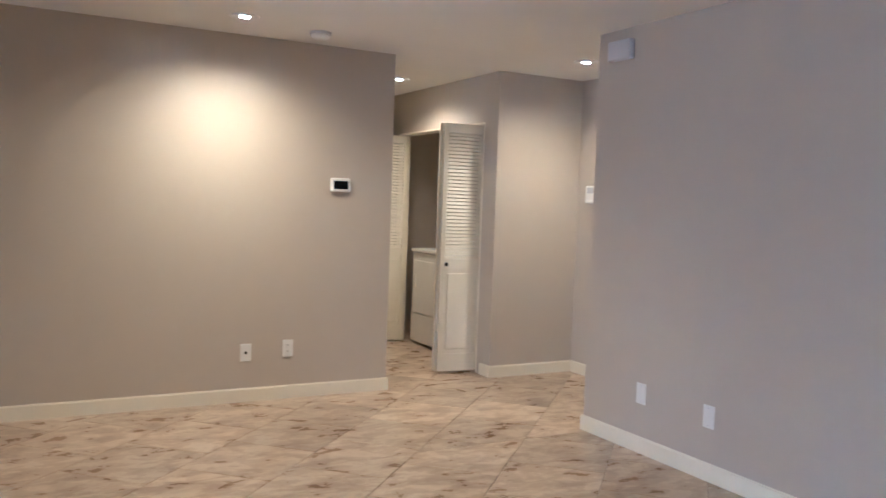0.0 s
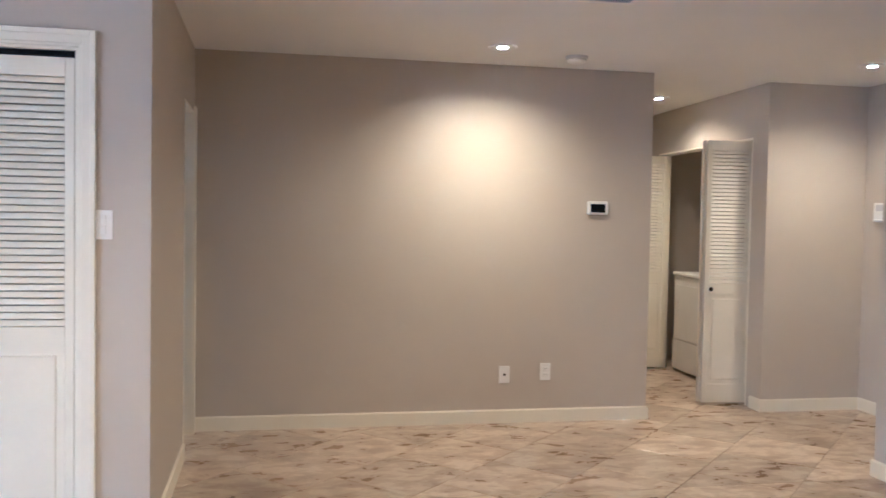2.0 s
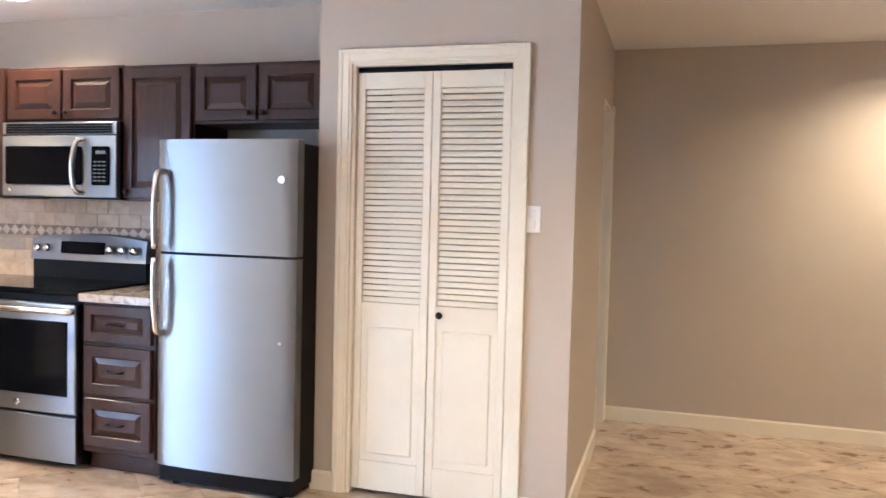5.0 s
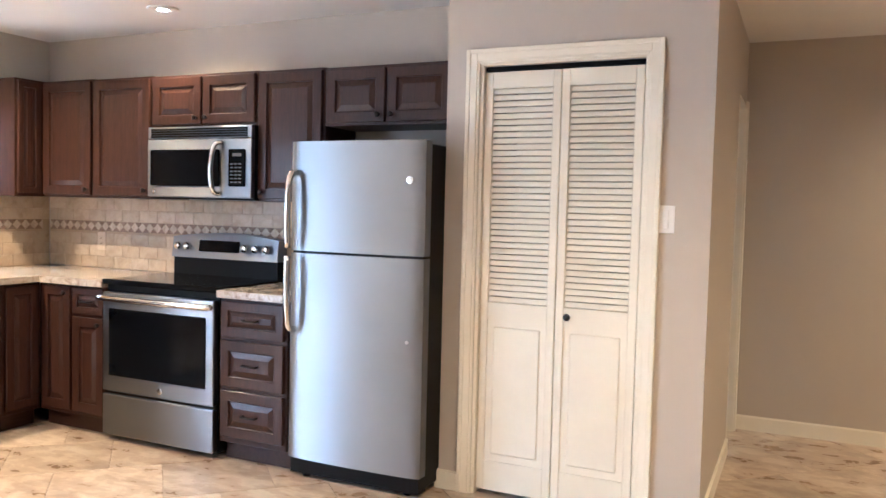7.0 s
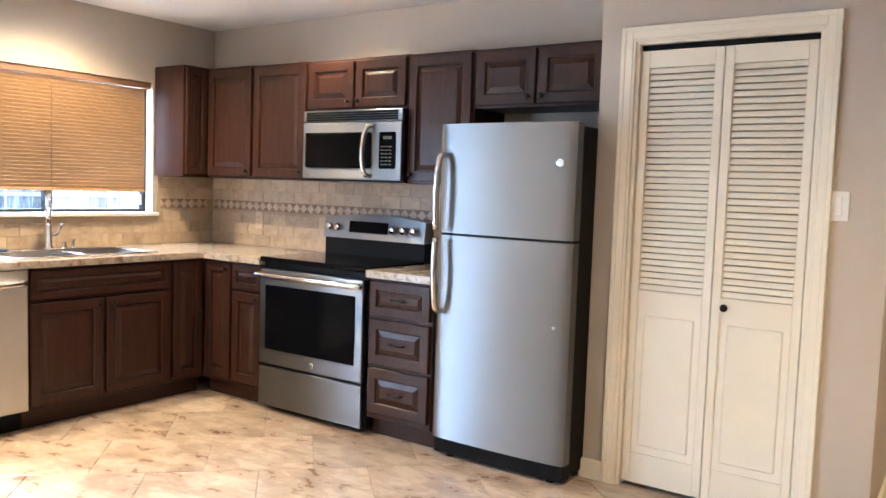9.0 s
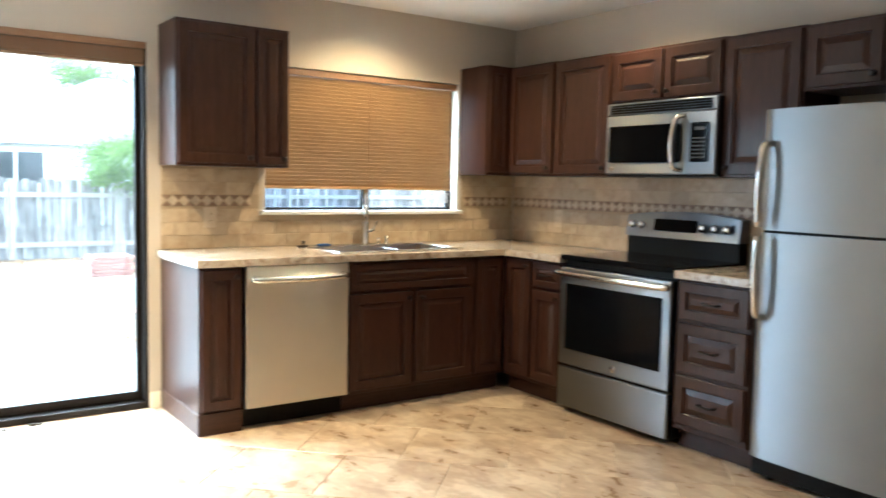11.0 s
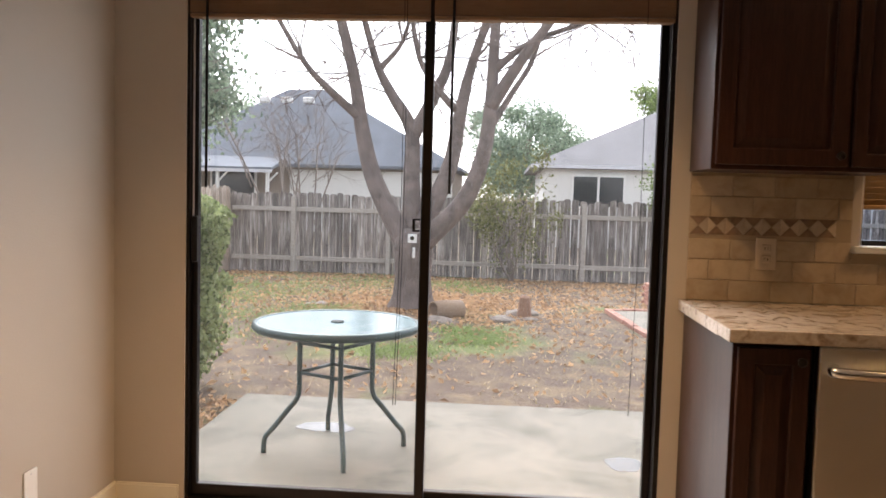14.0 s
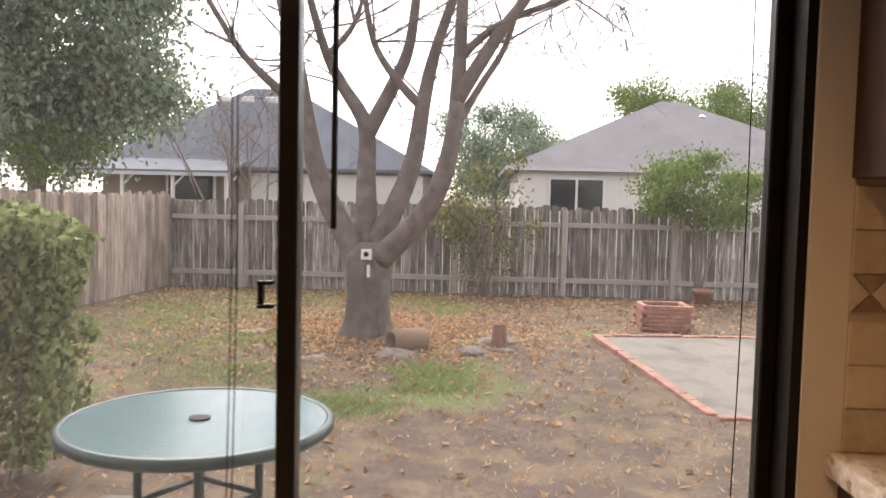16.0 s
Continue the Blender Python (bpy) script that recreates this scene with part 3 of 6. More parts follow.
# ---- lamps, detectors and plates ----
for cx, cy, power, spread in CANS:
    can = thing("recessed_light", "lit white-trimmed recessed ceiling light, two of the set unseen", "ceiling light", (cx, cy, CEIL), group="recessed ceiling lights")
    part("trim_ring", lathe([(0.062, -0.0005), (0.085, -0.0005), (0.086, -0.006), (0.078, -0.012), (0.064, -0.008)], 28, (cx, cy, CEIL)), PLASTIC, can, smooth=True)
    part("lens", lathe([(0.060, -0.002), (0.060, -0.006), (0.03, -0.008)], 24, (cx, cy, CEIL)), LENS, can, "glowing warm lens")

smoke = thing("smoke_detector", "white round smoke detector on the ceiling", "smoke detector", (6.778, 0.13, CEIL))
part("base", lathe([(0.070, 0), (0.070, -0.014), (0.066, -0.016)], 28, (6.778, 0.13, CEIL)), GREY_PLASTIC, smoke)
part("cover", lathe([(0.060, -0.016), (0.062, -0.030), (0.045, -0.042), (0.02, -0.045)], 28, (6.778, 0.13, CEIL)), PLASTIC, smoke, smooth=True)

vent = thing("ceiling_vent", "white metal ceiling air vent", "vent", (6.42, -1.32, CEIL))
part("frame", join(box(6.24, 6.60, -1.50, -1.47, CEIL - 0.012, CEIL), box(6.24, 6.60, -1.17, -1.14, CEIL - 0.012, CEIL), box(6.24, 6.27, -1.47, -1.17, CEIL - 0.012, CEIL), box(6.57, 6.60, -1.47, -1.17, CEIL - 0.012, CEIL)), PLASTIC, vent)
# flat black sheet stands for the shade behind the slats, no duct is modelled
part("backing", box(6.27, 6.57, -1.47, -1.17, CEIL - 0.002, CEIL), BLACK, vent, "black sheet for the shade inside the duct")
for k in range(9):
    part("slat", moved(box(-0.15, 0.15, -0.012, 0.012, -0.001, 0.001), Matrix.Translation((6.42, -1.455 + 0.034 * k, CEIL - 0.008)) @ Matrix.Rotation(radians(35), 4, "X")), PLASTIC, vent)


def plate(name, label, category, c, face, w=0.075, h=0.118, kind="outlet", mat=None):
    """A wall plate centred at c; face: the way it looks, +x, -x, +y or -y."""
    rot = {"-y": 0, "+x": 90, "+y": 180, "-x": -90}[face]
    m = Matrix.Translation(c) @ Matrix.Rotation(radians(rot), 4, "Z")
    ob = thing(name, label, category, c)
    mat = mat or PLASTIC
    part("plate", moved(box(-w / 2, w / 2, -0.006, 0, -h / 2, h / 2, 0.0025, 2), m), mat, ob)
    if kind == "outlet":
        for s in (-1, 1):
            sock = part("socket", moved(box(-0.017, 0.017, -0.009, -0.005, s * 0.02 - 0.014, s * 0.02 + 0.014, 0.002), m), mat, ob)
            for d in (-0.006, 0.006):
                part("slot", moved(box(d - 0.001, d + 0.001, -0.0095, -0.0088, s * 0.02 - 0.004, s * 0.02 + 0.006), m), BLACK, sock)
    elif kind == "jack":
        part("jack", moved(lathe([(0.009, 0), (0.009, -0.010), (0.005, -0.012)], 12, (0, 0, 0), "y"), m), BRONZE, ob, "small dark metal jack")
    elif kind == "switch":
        for z in (-0.022, 0.022):
            part("rocker", moved(box(-0.012, 0.012, -0.010, -0.004, z - 0.017, z + 0.017, 0.002), m), PLASTIC, ob)
    else:
        for z in (-0.045, 0.045):
            part("screw", moved(lathe([(0.003, -0.004), (0.003, -0.0068), (0.001, -0.007)], 10, (0, 0, z), "y"), m), GREY_PLASTIC, ob)
    return ob


plate("wall_outlet", "white cable jack wall plate near the floor", "wall plate", (6.448, BACK, 0.332), "-y", kind="jack")
plate("wall_outlet", "white double power outlet near the floor", "outlet", (6.738, BACK, 0.348), "-y")
plate("blank_wall_plate", "white blank wall plate near the floor", "wall plate", (EAST, -1.384, 0.338), "-x", kind="blank")
plate("blank_wall_plate", "white blank wall plate near the floor", "wall plate", (EAST, -1.89, 0.330), "-x", kind="blank")
plate("light_switch", "white double rocker light switch beside the pantry", "switch", (4.272, PY, 1.335), "-y", kind="switch")
plate("wall_outlet", "white power outlet on the south wall", "outlet", (0.583, SOUTH, 0.275), "+y", kind="blank")
plate("wall_outlet", "cream power outlet low beside the pantry", "outlet", (4.43, -0.9, 0.35), "+x")

thermo = thing("thermostat", "white thermostat with a dark screen on the wall", "thermostat", (7.086, BACK, 1.48))
part("body", box(7.011, 7.161, BACK - 0.026, BACK, 1.432, 1.528, 0.012, 3), PLASTIC, thermo)
part("screen", box(7.034, 7.138, BACK - 0.0285, BACK - 0.025, 1.450, 1.508, 0.001), OVEN_GLASS, thermo, "dark grey display")

chime = thing("door_chime", "white plastic door chime box high on the wall", "door chime", (EAST, -1.09, 2.31))
part("cover", box(EAST - 0.045, EAST, -1.195, -1.003, 2.245, 2.36, 0.008, 2), GREY_PLASTIC, chime)

keypad = thing("alarm_keypad", "white alarm keypad on the hallway wall", "keypad", (9.25, 0.42, 1.48))
part("body", box(9.222, 9.25, 0.33, 0.50, 1.42, 1.56, 0.006, 2), PLASTIC, keypad)
part("screen", box(9.219, 9.223, 0.36, 0.47, 1.50, 1.545), GREY_PLASTIC, keypad, "grey display")
part("flap", box(9.212, 9.224, 0.34, 0.49, 1.425, 1.44, 0.003), PLASTIC, keypad)

dryer = thing("clothes_dryer", "white front-loading clothes dryer inside the laundry closet", "dryer", (8.9, 1.96, 0))
DW = plain("white_enamel", (0.62, 0.60, 0.56), 0.3, vary=0.03, bump=0.0)
part("body", box(8.56, 9.22, 1.62, 2.31, 0.02, 0.90, 0.012, 2), DW, dryer)
part("top", box(8.54, 9.24, 1.615, 2.315, 0.902, 0.935, 0.01, 2), DW, dryer)
part("console", box(9.08, 9.24, 1.63, 2.30, 0.937, 1.06, 0.02, 2), DW, dryer)
dr = part("door", box(8.545, 8.558, 1.66, 2.27, 0.32, 0.82, 0.004, 2), DW, dryer)
part("handle", box(8.535, 8.546, 2.20, 2.24, 0.55, 0.68, 0.004), DW, dr)
part("kick_panel", box(8.55, 8.558, 1.63, 2.30, 0.04, 0.305, 0.003), DW, dryer)

# ---- kitchen ----
FACE_W, FACE_N, UP_W, UP_N = 0.655, -1.575, 0.31, -1.29
CT = 0.905


def raised_door(x0, x1, z0, z1):
    """A raised-panel cabinet front in the xz plane, looking towards -y, its back at y = 0."""
    s = min(0.055, (x1 - x0) * 0.24, (z1 - z0) * 0.26)
    frame_bm = eased(frame_ring(x0, x1, -0.02, 0, z0, z1, s), 0.003)
    field = box(x0 + s, x1 - s, -0.009, -0.001, z0 + s, z1 - s)
    i0, i1, j0, j1 = x0 + s + 0.006, x1 - s - 0.006, z0 + s + 0.006, z1 - s - 0.006
    q = min(0.028, (i1 - i0) * 0.25, (j1 - j0) * 0.3)
    bm = bmesh.new()
    low = [bm.verts.new(p) for p in ((i0, -0.009, j0), (i1, -0.009, j0), (i1, -0.009, j1), (i0, -0.009, j1))]
    top = [bm.verts.new(p) for p in ((i0 + q, -0.019, j0 + q), (i1 - q, -0.019, j0 + q), (i1 - q, -0.019, j1 - q), (i0 + q, -0.019, j1 - q))]
    for k in range(4):
        bm.faces.new((low[k], low[(k + 1) % 4], top[(k + 1) % 4], top[k]))
    bm.faces.new(top)
    bmesh.ops.recalc_face_normals(bm, faces=bm.faces[:])
    return frame_bm, join(field, bm)


def bar_pull(cx, cz, w=0.085, upright=False):
    pts = [(-w / 2, 0, 0), (-w / 2, -0.022, 0), (-w / 4, -0.030, 0), (w / 4, -0.030, 0), (w / 2, -0.022, 0), (w / 2, 0, 0)]
    bm = tube(smooth_path(pts, 3), 0.0055, 6)
    if upright:
        bm.transform(Matrix.Rotation(radians(90), 4, "Y"))
    bm.transform(Matrix.Translation((cx, -0.02, cz)))
    return bm


def knob_bm(cx, cz):
    return lathe([(0.005, -0.02), (0.005, -0.032), (0.013, -0.036), (0.014, -0.044), (0.009, -0.048)], 12, (cx, 0, cz), "y")


def cabinet(name, label, x0, x1, depth, z0, z1, place, fronts, toe=0.0, ends=True, group="kitchen cabinets"):
    """A cabinet carcass with fronts (kind, x0, x1, z0, z1, pull). Local: x along the wall, front face at y = 0, body towards +y."""
    mid = place @ Vector(((x0 + x1) / 2, depth / 2, z0 - toe))
    ob = thing(name, label, "cabinet", mid, group=group)
    part("body", moved(box(x0, x1, 0, depth, z0, z1, 0.002), place), CHERRY, ob)
    if toe:
        part("toe_kick", moved(box(x0, x1, 0.055, depth, z0 - toe, z0), place), CHERRY_H, ob)
    for kind, a, b, c, d, pull in fronts:
        fr, pan = raised_door(a, b, c, d)
        lift = place @ Matrix.Translation((0, -0.001, 0))
        door = part("drawer" if kind == "drawer" else "door", moved(fr, lift), CHERRY, ob)
        part("panel", moved(pan, lift), CHERRY, door)
        if pull == "bar":
            part("pull", moved(bar_pull((a + b) / 2, (c + d) / 2), lift), BRONZE, door, "dark bronze bar pull", smooth=True)
        elif pull:
            part("knob", moved(knob_bm(a + 0.03 if "l" in pull else b - 0.03, c + 0.035 if "b" in pull else d - 0.035), lift), BRONZE, door, "dark bronze knob", smooth=True)
    return ob


north = Matrix.Translation((0, FACE_N, 0))
west = Matrix.Translation((FACE_W, 0, 0)) @ Matrix.Rotation(radians(90), 4, "Z")
north_up = Matrix.Translation((0, UP_N, 0))
west_up = Matrix.Translation((UP_W, 0, 0)) @ Matrix.Rotation(radians(90), 4, "Z")
LOW = "dark cherry-stained wooden base cabinet"
HIGH = "dark cherry-stained wooden wall cabinet with raised-panel doors"
B0, B1 = 0.10, 0.862

# along the west wall; local x is the place along y
cabinet("base_cabinet", LOW + ", beside the dishwasher", -3.552, -3.325, 0.655, B0, B1, west, [("door", -3.54, -3.335, 0.125, 0.85, "rt")], toe=0.10)
cabinet("sink_cabinet", LOW + ", below the sink", -2.712, -1.82, 0.655, B0, B1, west,
        [("drawer", -2.70, -1.845, 0.695, 0.85, ""), ("door", -2.70, -2.285, 0.125, 0.675, "rt"), ("door", -2.26, -1.845, 0.125, 0.675, "lt")], toe=0.10)
cabinet("base_cabinet", LOW + ", at the inner corner", -1.82, FACE_N - 0.002, 0.655, B0, B1, west, [("door", -1.812, -1.60, 0.125, 0.85, "")], toe=0.10)
# along the north wall
cabinet("base_cabinet", LOW + ", at the inner corner", FACE_W + 0.002, 0.935, 0.595, B0, B1, north, [("door", 0.69, 0.925, 0.125, 0.85, "rt")], toe=0.10)
cabinet("base_cabinet", LOW + ", with a drawer beside the range", 0.935, 1.205, 0.595, B0, B1, north, [("drawer", 0.945, 1.195, 0.70, 0.85, "bar"), ("door", 0.945, 1.195, 0.125, 0.68, "rt")], toe=0.10)
cabinet("drawer_cabinet", "dark cherry-stained three-drawer cabinet between range and refrigerator", 2.03, 2.46, 0.595, B0, B1, north,
        [("drawer", 2.045, 2.445, 0.665, 0.85, "bar"), ("drawer", 2.045, 2.445, 0.40, 0.645, "bar"), ("drawer", 2.045, 2.445, 0.135, 0.38, "bar")], toe=0.10)
part_end = thing("plinth", "dark cherry-stained base trim at the cabinet end", "base trim", (0.33, -3.56, 0))
part("board", box(0.02, 0.668, -3.562, -3.553, 0.0, 0.115, 0.003), CHERRY_H, part_end)
part("front_board", box(0.656, 0.668, -3.553, -3.327, 0.0, 0.115, 0.003), CHERRY_H, part_end)

cabinet("wall_cabinet", HIGH + ", beside the glass door", -3.557, -2.915, 0.308, 1.38, 2.152, west_up, [("door", -3.545, -3.125, 1.395, 2.138, "rb"), ("door", -3.11, -2.925, 1.395, 2.138, "rb")])
cabinet("wall_cabinet", HIGH + ", beside the window", -1.483, -0.982, 0.308, 1.372, 2.105, west_up, [("door", -1.47, -1.31, 1.39, 2.09, "")])
cabinet("wall_cabinet", HIGH + ", in the kitchen corner", UP_W + 0.022, 0.775, 0.308, 1.372, 2.10, north_up, [("door", 0.345, 0.765, 1.387, 2.085, "rb")])
cabinet("wall_cabinet", HIGH + ", beside the microwave", 0.775, 1.262, 0.308, 1.372, 2.095, north_up, [("door", 0.79, 1.25, 1.387, 2.08, "rb")])
cabinet("wall_cabinet", HIGH + ", short, over the microwave", 1.262, 2.035, 0.308, 1.79, 2.09, north_up, [("door", 1.275, 1.64, 1.805, 2.075, "rb"), ("door", 1.655, 2.022, 1.805, 2.075, "lb")])
cabinet("wall_cabinet", HIGH + ", between microwave and refrigerator", 2.035, 2.475, 0.308, 1.372, 2.085, north_up, [("door", 2.05, 2.46, 1.387, 2.07, "lb")])
cabinet("wall_cabinet", HIGH + ", short, over the refrigerator", 2.475, PX0 - 0.003, 0.308, 1.775, 2.08, north_up, [("door", 2.49, 2.84, 1.79, 2.065, "rb"), ("door", 2.855, 3.215, 1.79, 2.065, "lb")])

# ---- counters ----
SK0, SK1, SKA, SKB = -2.70, -1.88, 0.14, 0.56
top = thing("countertop", "beige and brown speckled polished granite countertop", "countertop", (0.35, -2.5, 0.86))
part("west_run", join(box(0.0, SKA, -3.575, -0.982, 0.865, CT), box(SKB, 0.70, -3.575, -1.615, 0.865, CT, 0.004, 2), box(SKA, SKB, -3.575, SK0, 0.865, CT), box(SKA, SKB, SK1, -0.982, 0.865, CT)), GRANITE, top)
part("north_run", join(box(SKB, 1.205, -1.615, -0.982, 0.865, CT - 0.0005)), GRANITE, top)
short = thing("countertop", "short beige granite countertop over the drawers", "countertop", (2.245, -1.3, 0.86))
part("slab", box(2.03, 2.465, -1.615, -0.982, 0.865, CT, 0.004, 2), GRANITE, short)

sink = thing("kitchen_sink", "stainless steel double-bowl sink set in the counter", "sink", (0.35, -2.29, 0.70))
part("rim", join(box(SKA - 0.02, SKB + 0.02, SK0 - 0.02, SK0 + 0.015, CT, CT + 0.006, 0.002), box(SKA - 0.02, SKB + 0.02, SK1 - 0.015, SK1 + 0.02, CT, CT + 0.006, 0.002), box(SKA - 0.02, SKA + 0.015, SK0 + 0.015, SK1 - 0.015, CT, CT + 0.006, 0.002), box(SKB - 0.015, SKB + 0.02, SK0 + 0.015, SK1 - 0.015, CT, CT + 0.006, 0.002), box(SKA + 0.015, SKB - 0.015, -2.305, -2.275, CT - 0.02, CT + 0.004, 0.002)), CHROME, sink)
for a, b in ((SK0 + 0.012, -2.30), (-2.28, SK1 - 0.012)):
    part("bowl", join(box(SKA + 0.012, SKB - 0.012, a, b, 0.72, 0.725), box(SKA + 0.012, SKA + 0.016, a, b, 0.725, CT), box(SKB - 0.016, SKB - 0.012, a, b, 0.725, CT), box(SKA + 0.016, SKB - 0.016, a, a + 0.004, 0.725, CT), box(SKA + 0.016, SKB - 0.016, b - 0.004, b, 0.725, CT)), STEEL_Y, sink)
FX, FY = 0.075, -2.27
faucet = thing("kitchen_faucet", "brushed metal single-lever kitchen faucet behind the sink", "faucet", (FX, FY, CT))
part("base", lathe([(0.030, 0), (0.030, 0.012), (0.022, 0.02), (0.021, 0.13), (0.016, 0.15)], 18, (FX, FY, CT)), CHROME, faucet, smooth=True)
DX, DY = 0.87, -0.49
part("spout", tube(smooth_path([(FX + DX * d, FY + DY * d, CT + z) for d, z in ((0, 0.14), (0, 0.24), (0.03, 0.325), (0.09, 0.345), (0.15, 0.31), (0.17, 0.25))]), 0.0145, 10), CHROME, faucet, smooth=True)
part("spray_head", lathe([(0.017, 0.25), (0.019, 0.20), (0.016, 0.17)], 14, (FX + DX * 0.17, FY + DY * 0.17, CT)), CHROME, faucet, smooth=True)
part("lever", tube(smooth_path([(FX, FY + 0.02, CT + 0.085), (FX + 0.005, FY + 0.055, CT + 0.10), (FX + 0.02, FY + 0.075, CT + 0.155)], 4), [0.012] * 5 + [0.007] * 4, 8), CHROME, faucet, smooth=True)
cap = thing("sink_stopper", "small dark sink stopper on the counter", "stopper", (0.10, -2.72, CT))
part("disc", lathe([(0.035, 0), (0.036, 0.006), (0.022, 0.012)], 16, (0.10, -2.72, CT)), BRONZE, cap)
part("knob", lathe([(0.008, 0.012), (0.009, 0.026), (0.014, 0.030), (0.010, 0.036)], 12, (0.10, -2.72, CT)), BRONZE, cap)
for n, (yy, h) in enumerate(((-2.18, 0.03), (-2.12, 0.045))):
    air = thing("soap_dispenser", "small metal fitting behind the sink", "soap dispenser", (0.085, yy, CT))
    part("stem", lathe([(0.018, 0), (0.018, 0.006), (0.010, 0.010), (0.010, h), (0.016, h + 0.004), (0.012, h + 0.014)], 14, (0.085, yy, CT)), CHROME, air, smooth=True)
cloth = thing("dish_sponge", "blue sponge on the sink edge", "sponge", (0.20, -2.60, CT))
part("pad", box(0.16, 0.21, -2.66, -2.58, CT + 0.007, CT + 0.022, 0.006, 2), plain("blue_sponge", (0.02, 0.06, 0.18), 0.9, grain=120, bump=0.6, distance=0.004), cloth)

# ---- dishwasher ----
dish = thing("dishwasher", "stainless steel dishwasher with a bar handle", "dishwasher", (0.35, -3.02, 0))
part("tub", box(0.05, FACE_W - 0.01, -3.318, -2.718, 0.10, 0.862), BLACK, dish)
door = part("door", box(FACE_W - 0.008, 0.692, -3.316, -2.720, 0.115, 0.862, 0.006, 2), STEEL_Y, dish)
part("handle", join(tube(smooth_path([(0.692, -3.275, 0.80), (0.735, -3.265, 0.795), (0.745, -3.02, 0.79), (0.735, -2.775, 0.795), (0.692, -2.765, 0.80)], 5), 0.017, 10)), CHROME, door, "bowed metal bar handle", smooth=True)
part("kick_plate", box(0.10, FACE_W - 0.05, -3.318, -2.718, 0.0, 0.10), BLACK, dish, "black recessed kick plate")

# ---- range ----
R0, R1, RF = 1.213, 2.022, -1.605
stove = thing("kitchen_range", "stainless steel electric range with a black glass top", "range", ((R0 + R1) / 2, -1.3, 0))
part("body", box(R0, R1, RF + 0.03, -0.99, 0.03, 0.885), BLACK, stove)
part("cooktop", box(R0 - 0.004, R1 + 0.004, RF - 0.01, -1.07, 0.887, 0.917, 0.006, 2), OVEN_GLASS, stove, "black ceramic glass cooktop")
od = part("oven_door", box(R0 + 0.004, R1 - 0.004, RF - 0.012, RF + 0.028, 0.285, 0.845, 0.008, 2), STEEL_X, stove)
part("window", box(R0 + 0.055, R1 - 0.055, RF - 0.0165, RF - 0.010, 0.375, 0.755, 0.003), OVEN_GLASS, od, "black glass oven window")
part("handle", tube(smooth_path([(R0 + 0.03, RF - 0.012, 0.81), (R0 + 0.035, RF - 0.058, 0.815), ((R0 + R1) / 2, RF - 0.068, 0.815), (R1 - 0.035, RF - 0.058, 0.815), (R1 - 0.03, RF - 0.012, 0.81)], 5), 0.017, 10), CHROME, od, "bowed metal bar handle", smooth=True)
part("badge", lathe([(0.017, -0.012), (0.017, -0.015), (0.012, -0.016)], 18, ((R0 + R1) / 2 + 0.03, RF, 0.325), "y"), CHROME, od, "small round chrome badge")
bm = box(R0 + 0.004, R1 - 0.004, RF - 0.012, RF + 0.028, 0.035, 0.268, 0.006, 2)
part("drawer", bm, STEEL_X, stove, "steel storage drawer")
part("gap", box(R0 + 0.006, R1 - 0.006, RF + 0.002, RF + 0.028, 0.268, 0.285), BLACK, stove)
back = join(box(R0 + 0.01, R1 - 0.01, -1.07, -0.99, 0.90, 1.02))
part("back_stand", back, BLACK, stove, "black back panel")


def crest(x0, x1, y0, y1, z0, zc, ze, n=16):
    """A panel whose top edge bows upward."""
    bm = bmesh.new()
    cols = []
    for k in range(n + 1):
        u = k / n
        x, zt = x0 + (x1 - x0) * u, ze + (zc - ze) * (1 - (2 * u - 1) ** 2)
        cols.append([bm.verts.new((x, y0, z0)), bm.verts.new((x, y1, z0)), bm.verts.new((x, y1, zt)), bm.verts.new((x, y0 + 0.018, zt))])
    for a, b in zip(cols, cols[1:]):
        for k in range(4):
            bm.faces.new((a[k], a[(k + 1) % 4], b[(k + 1) % 4], b[k]))
    bm.faces.new(cols[0])
    bm.faces.new(cols[-1][::-1])
    bmesh.ops.recalc_face_normals(bm, faces=bm.faces[:])
    return bm


ctrl = part("control_panel", crest(R0 + 0.004, R1 - 0.004, -1.085, -0.99, 1.02, 1.175, 1.145), STEEL_X, stove, "steel control panel with a bowed top")
part("display", moved(box(-0.155, 0.155, -0.004, 0.002, -0.035, 0.035, 0.004), Matrix.Translation(((R0 + R1) / 2 - 0.03, -1.079, 1.095)) @ Matrix.Rotation(radians(-7), 4, "X")), OVEN_GLASS, ctrl, "black display with touch keys")
for kx in (0.055, 0.125, 0.565, 0.645, 0.725):
    kn = lathe([(0.024, 0), (0.026, -0.008), (0.021, -0.03), (0.017, -0.033)], 16, (R0 + kx + 0.012, -1.081, 1.09), "y")
    part("knob", kn, CHROME, ctrl, "silver control knob", smooth=True)

# ---- microwave ----
M0, M1, MF = 1.295, 2.05, -1.36
mw = thing("microwave_oven", "stainless over-the-range microwave with a black window", "microwave", ((M0 + M1) / 2, -1.15, 1.372))
part("body", box(M0 + 0.004, M1 - 0.004, MF + 0.03, -0.985, 1.375, 1.786), BLACK, mw)
md = part("door", box(M0, M1, MF - 0.004, MF + 0.028, 1.385, 1.715, 0.006, 2), STEEL_X, mw)
part("window", box(M0 + 0.03, M0 + 0.535, MF - 0.010, MF - 0.003, 1.45, 1.655, 0.01, 2), OVEN_GLASS, md, "black oven window")
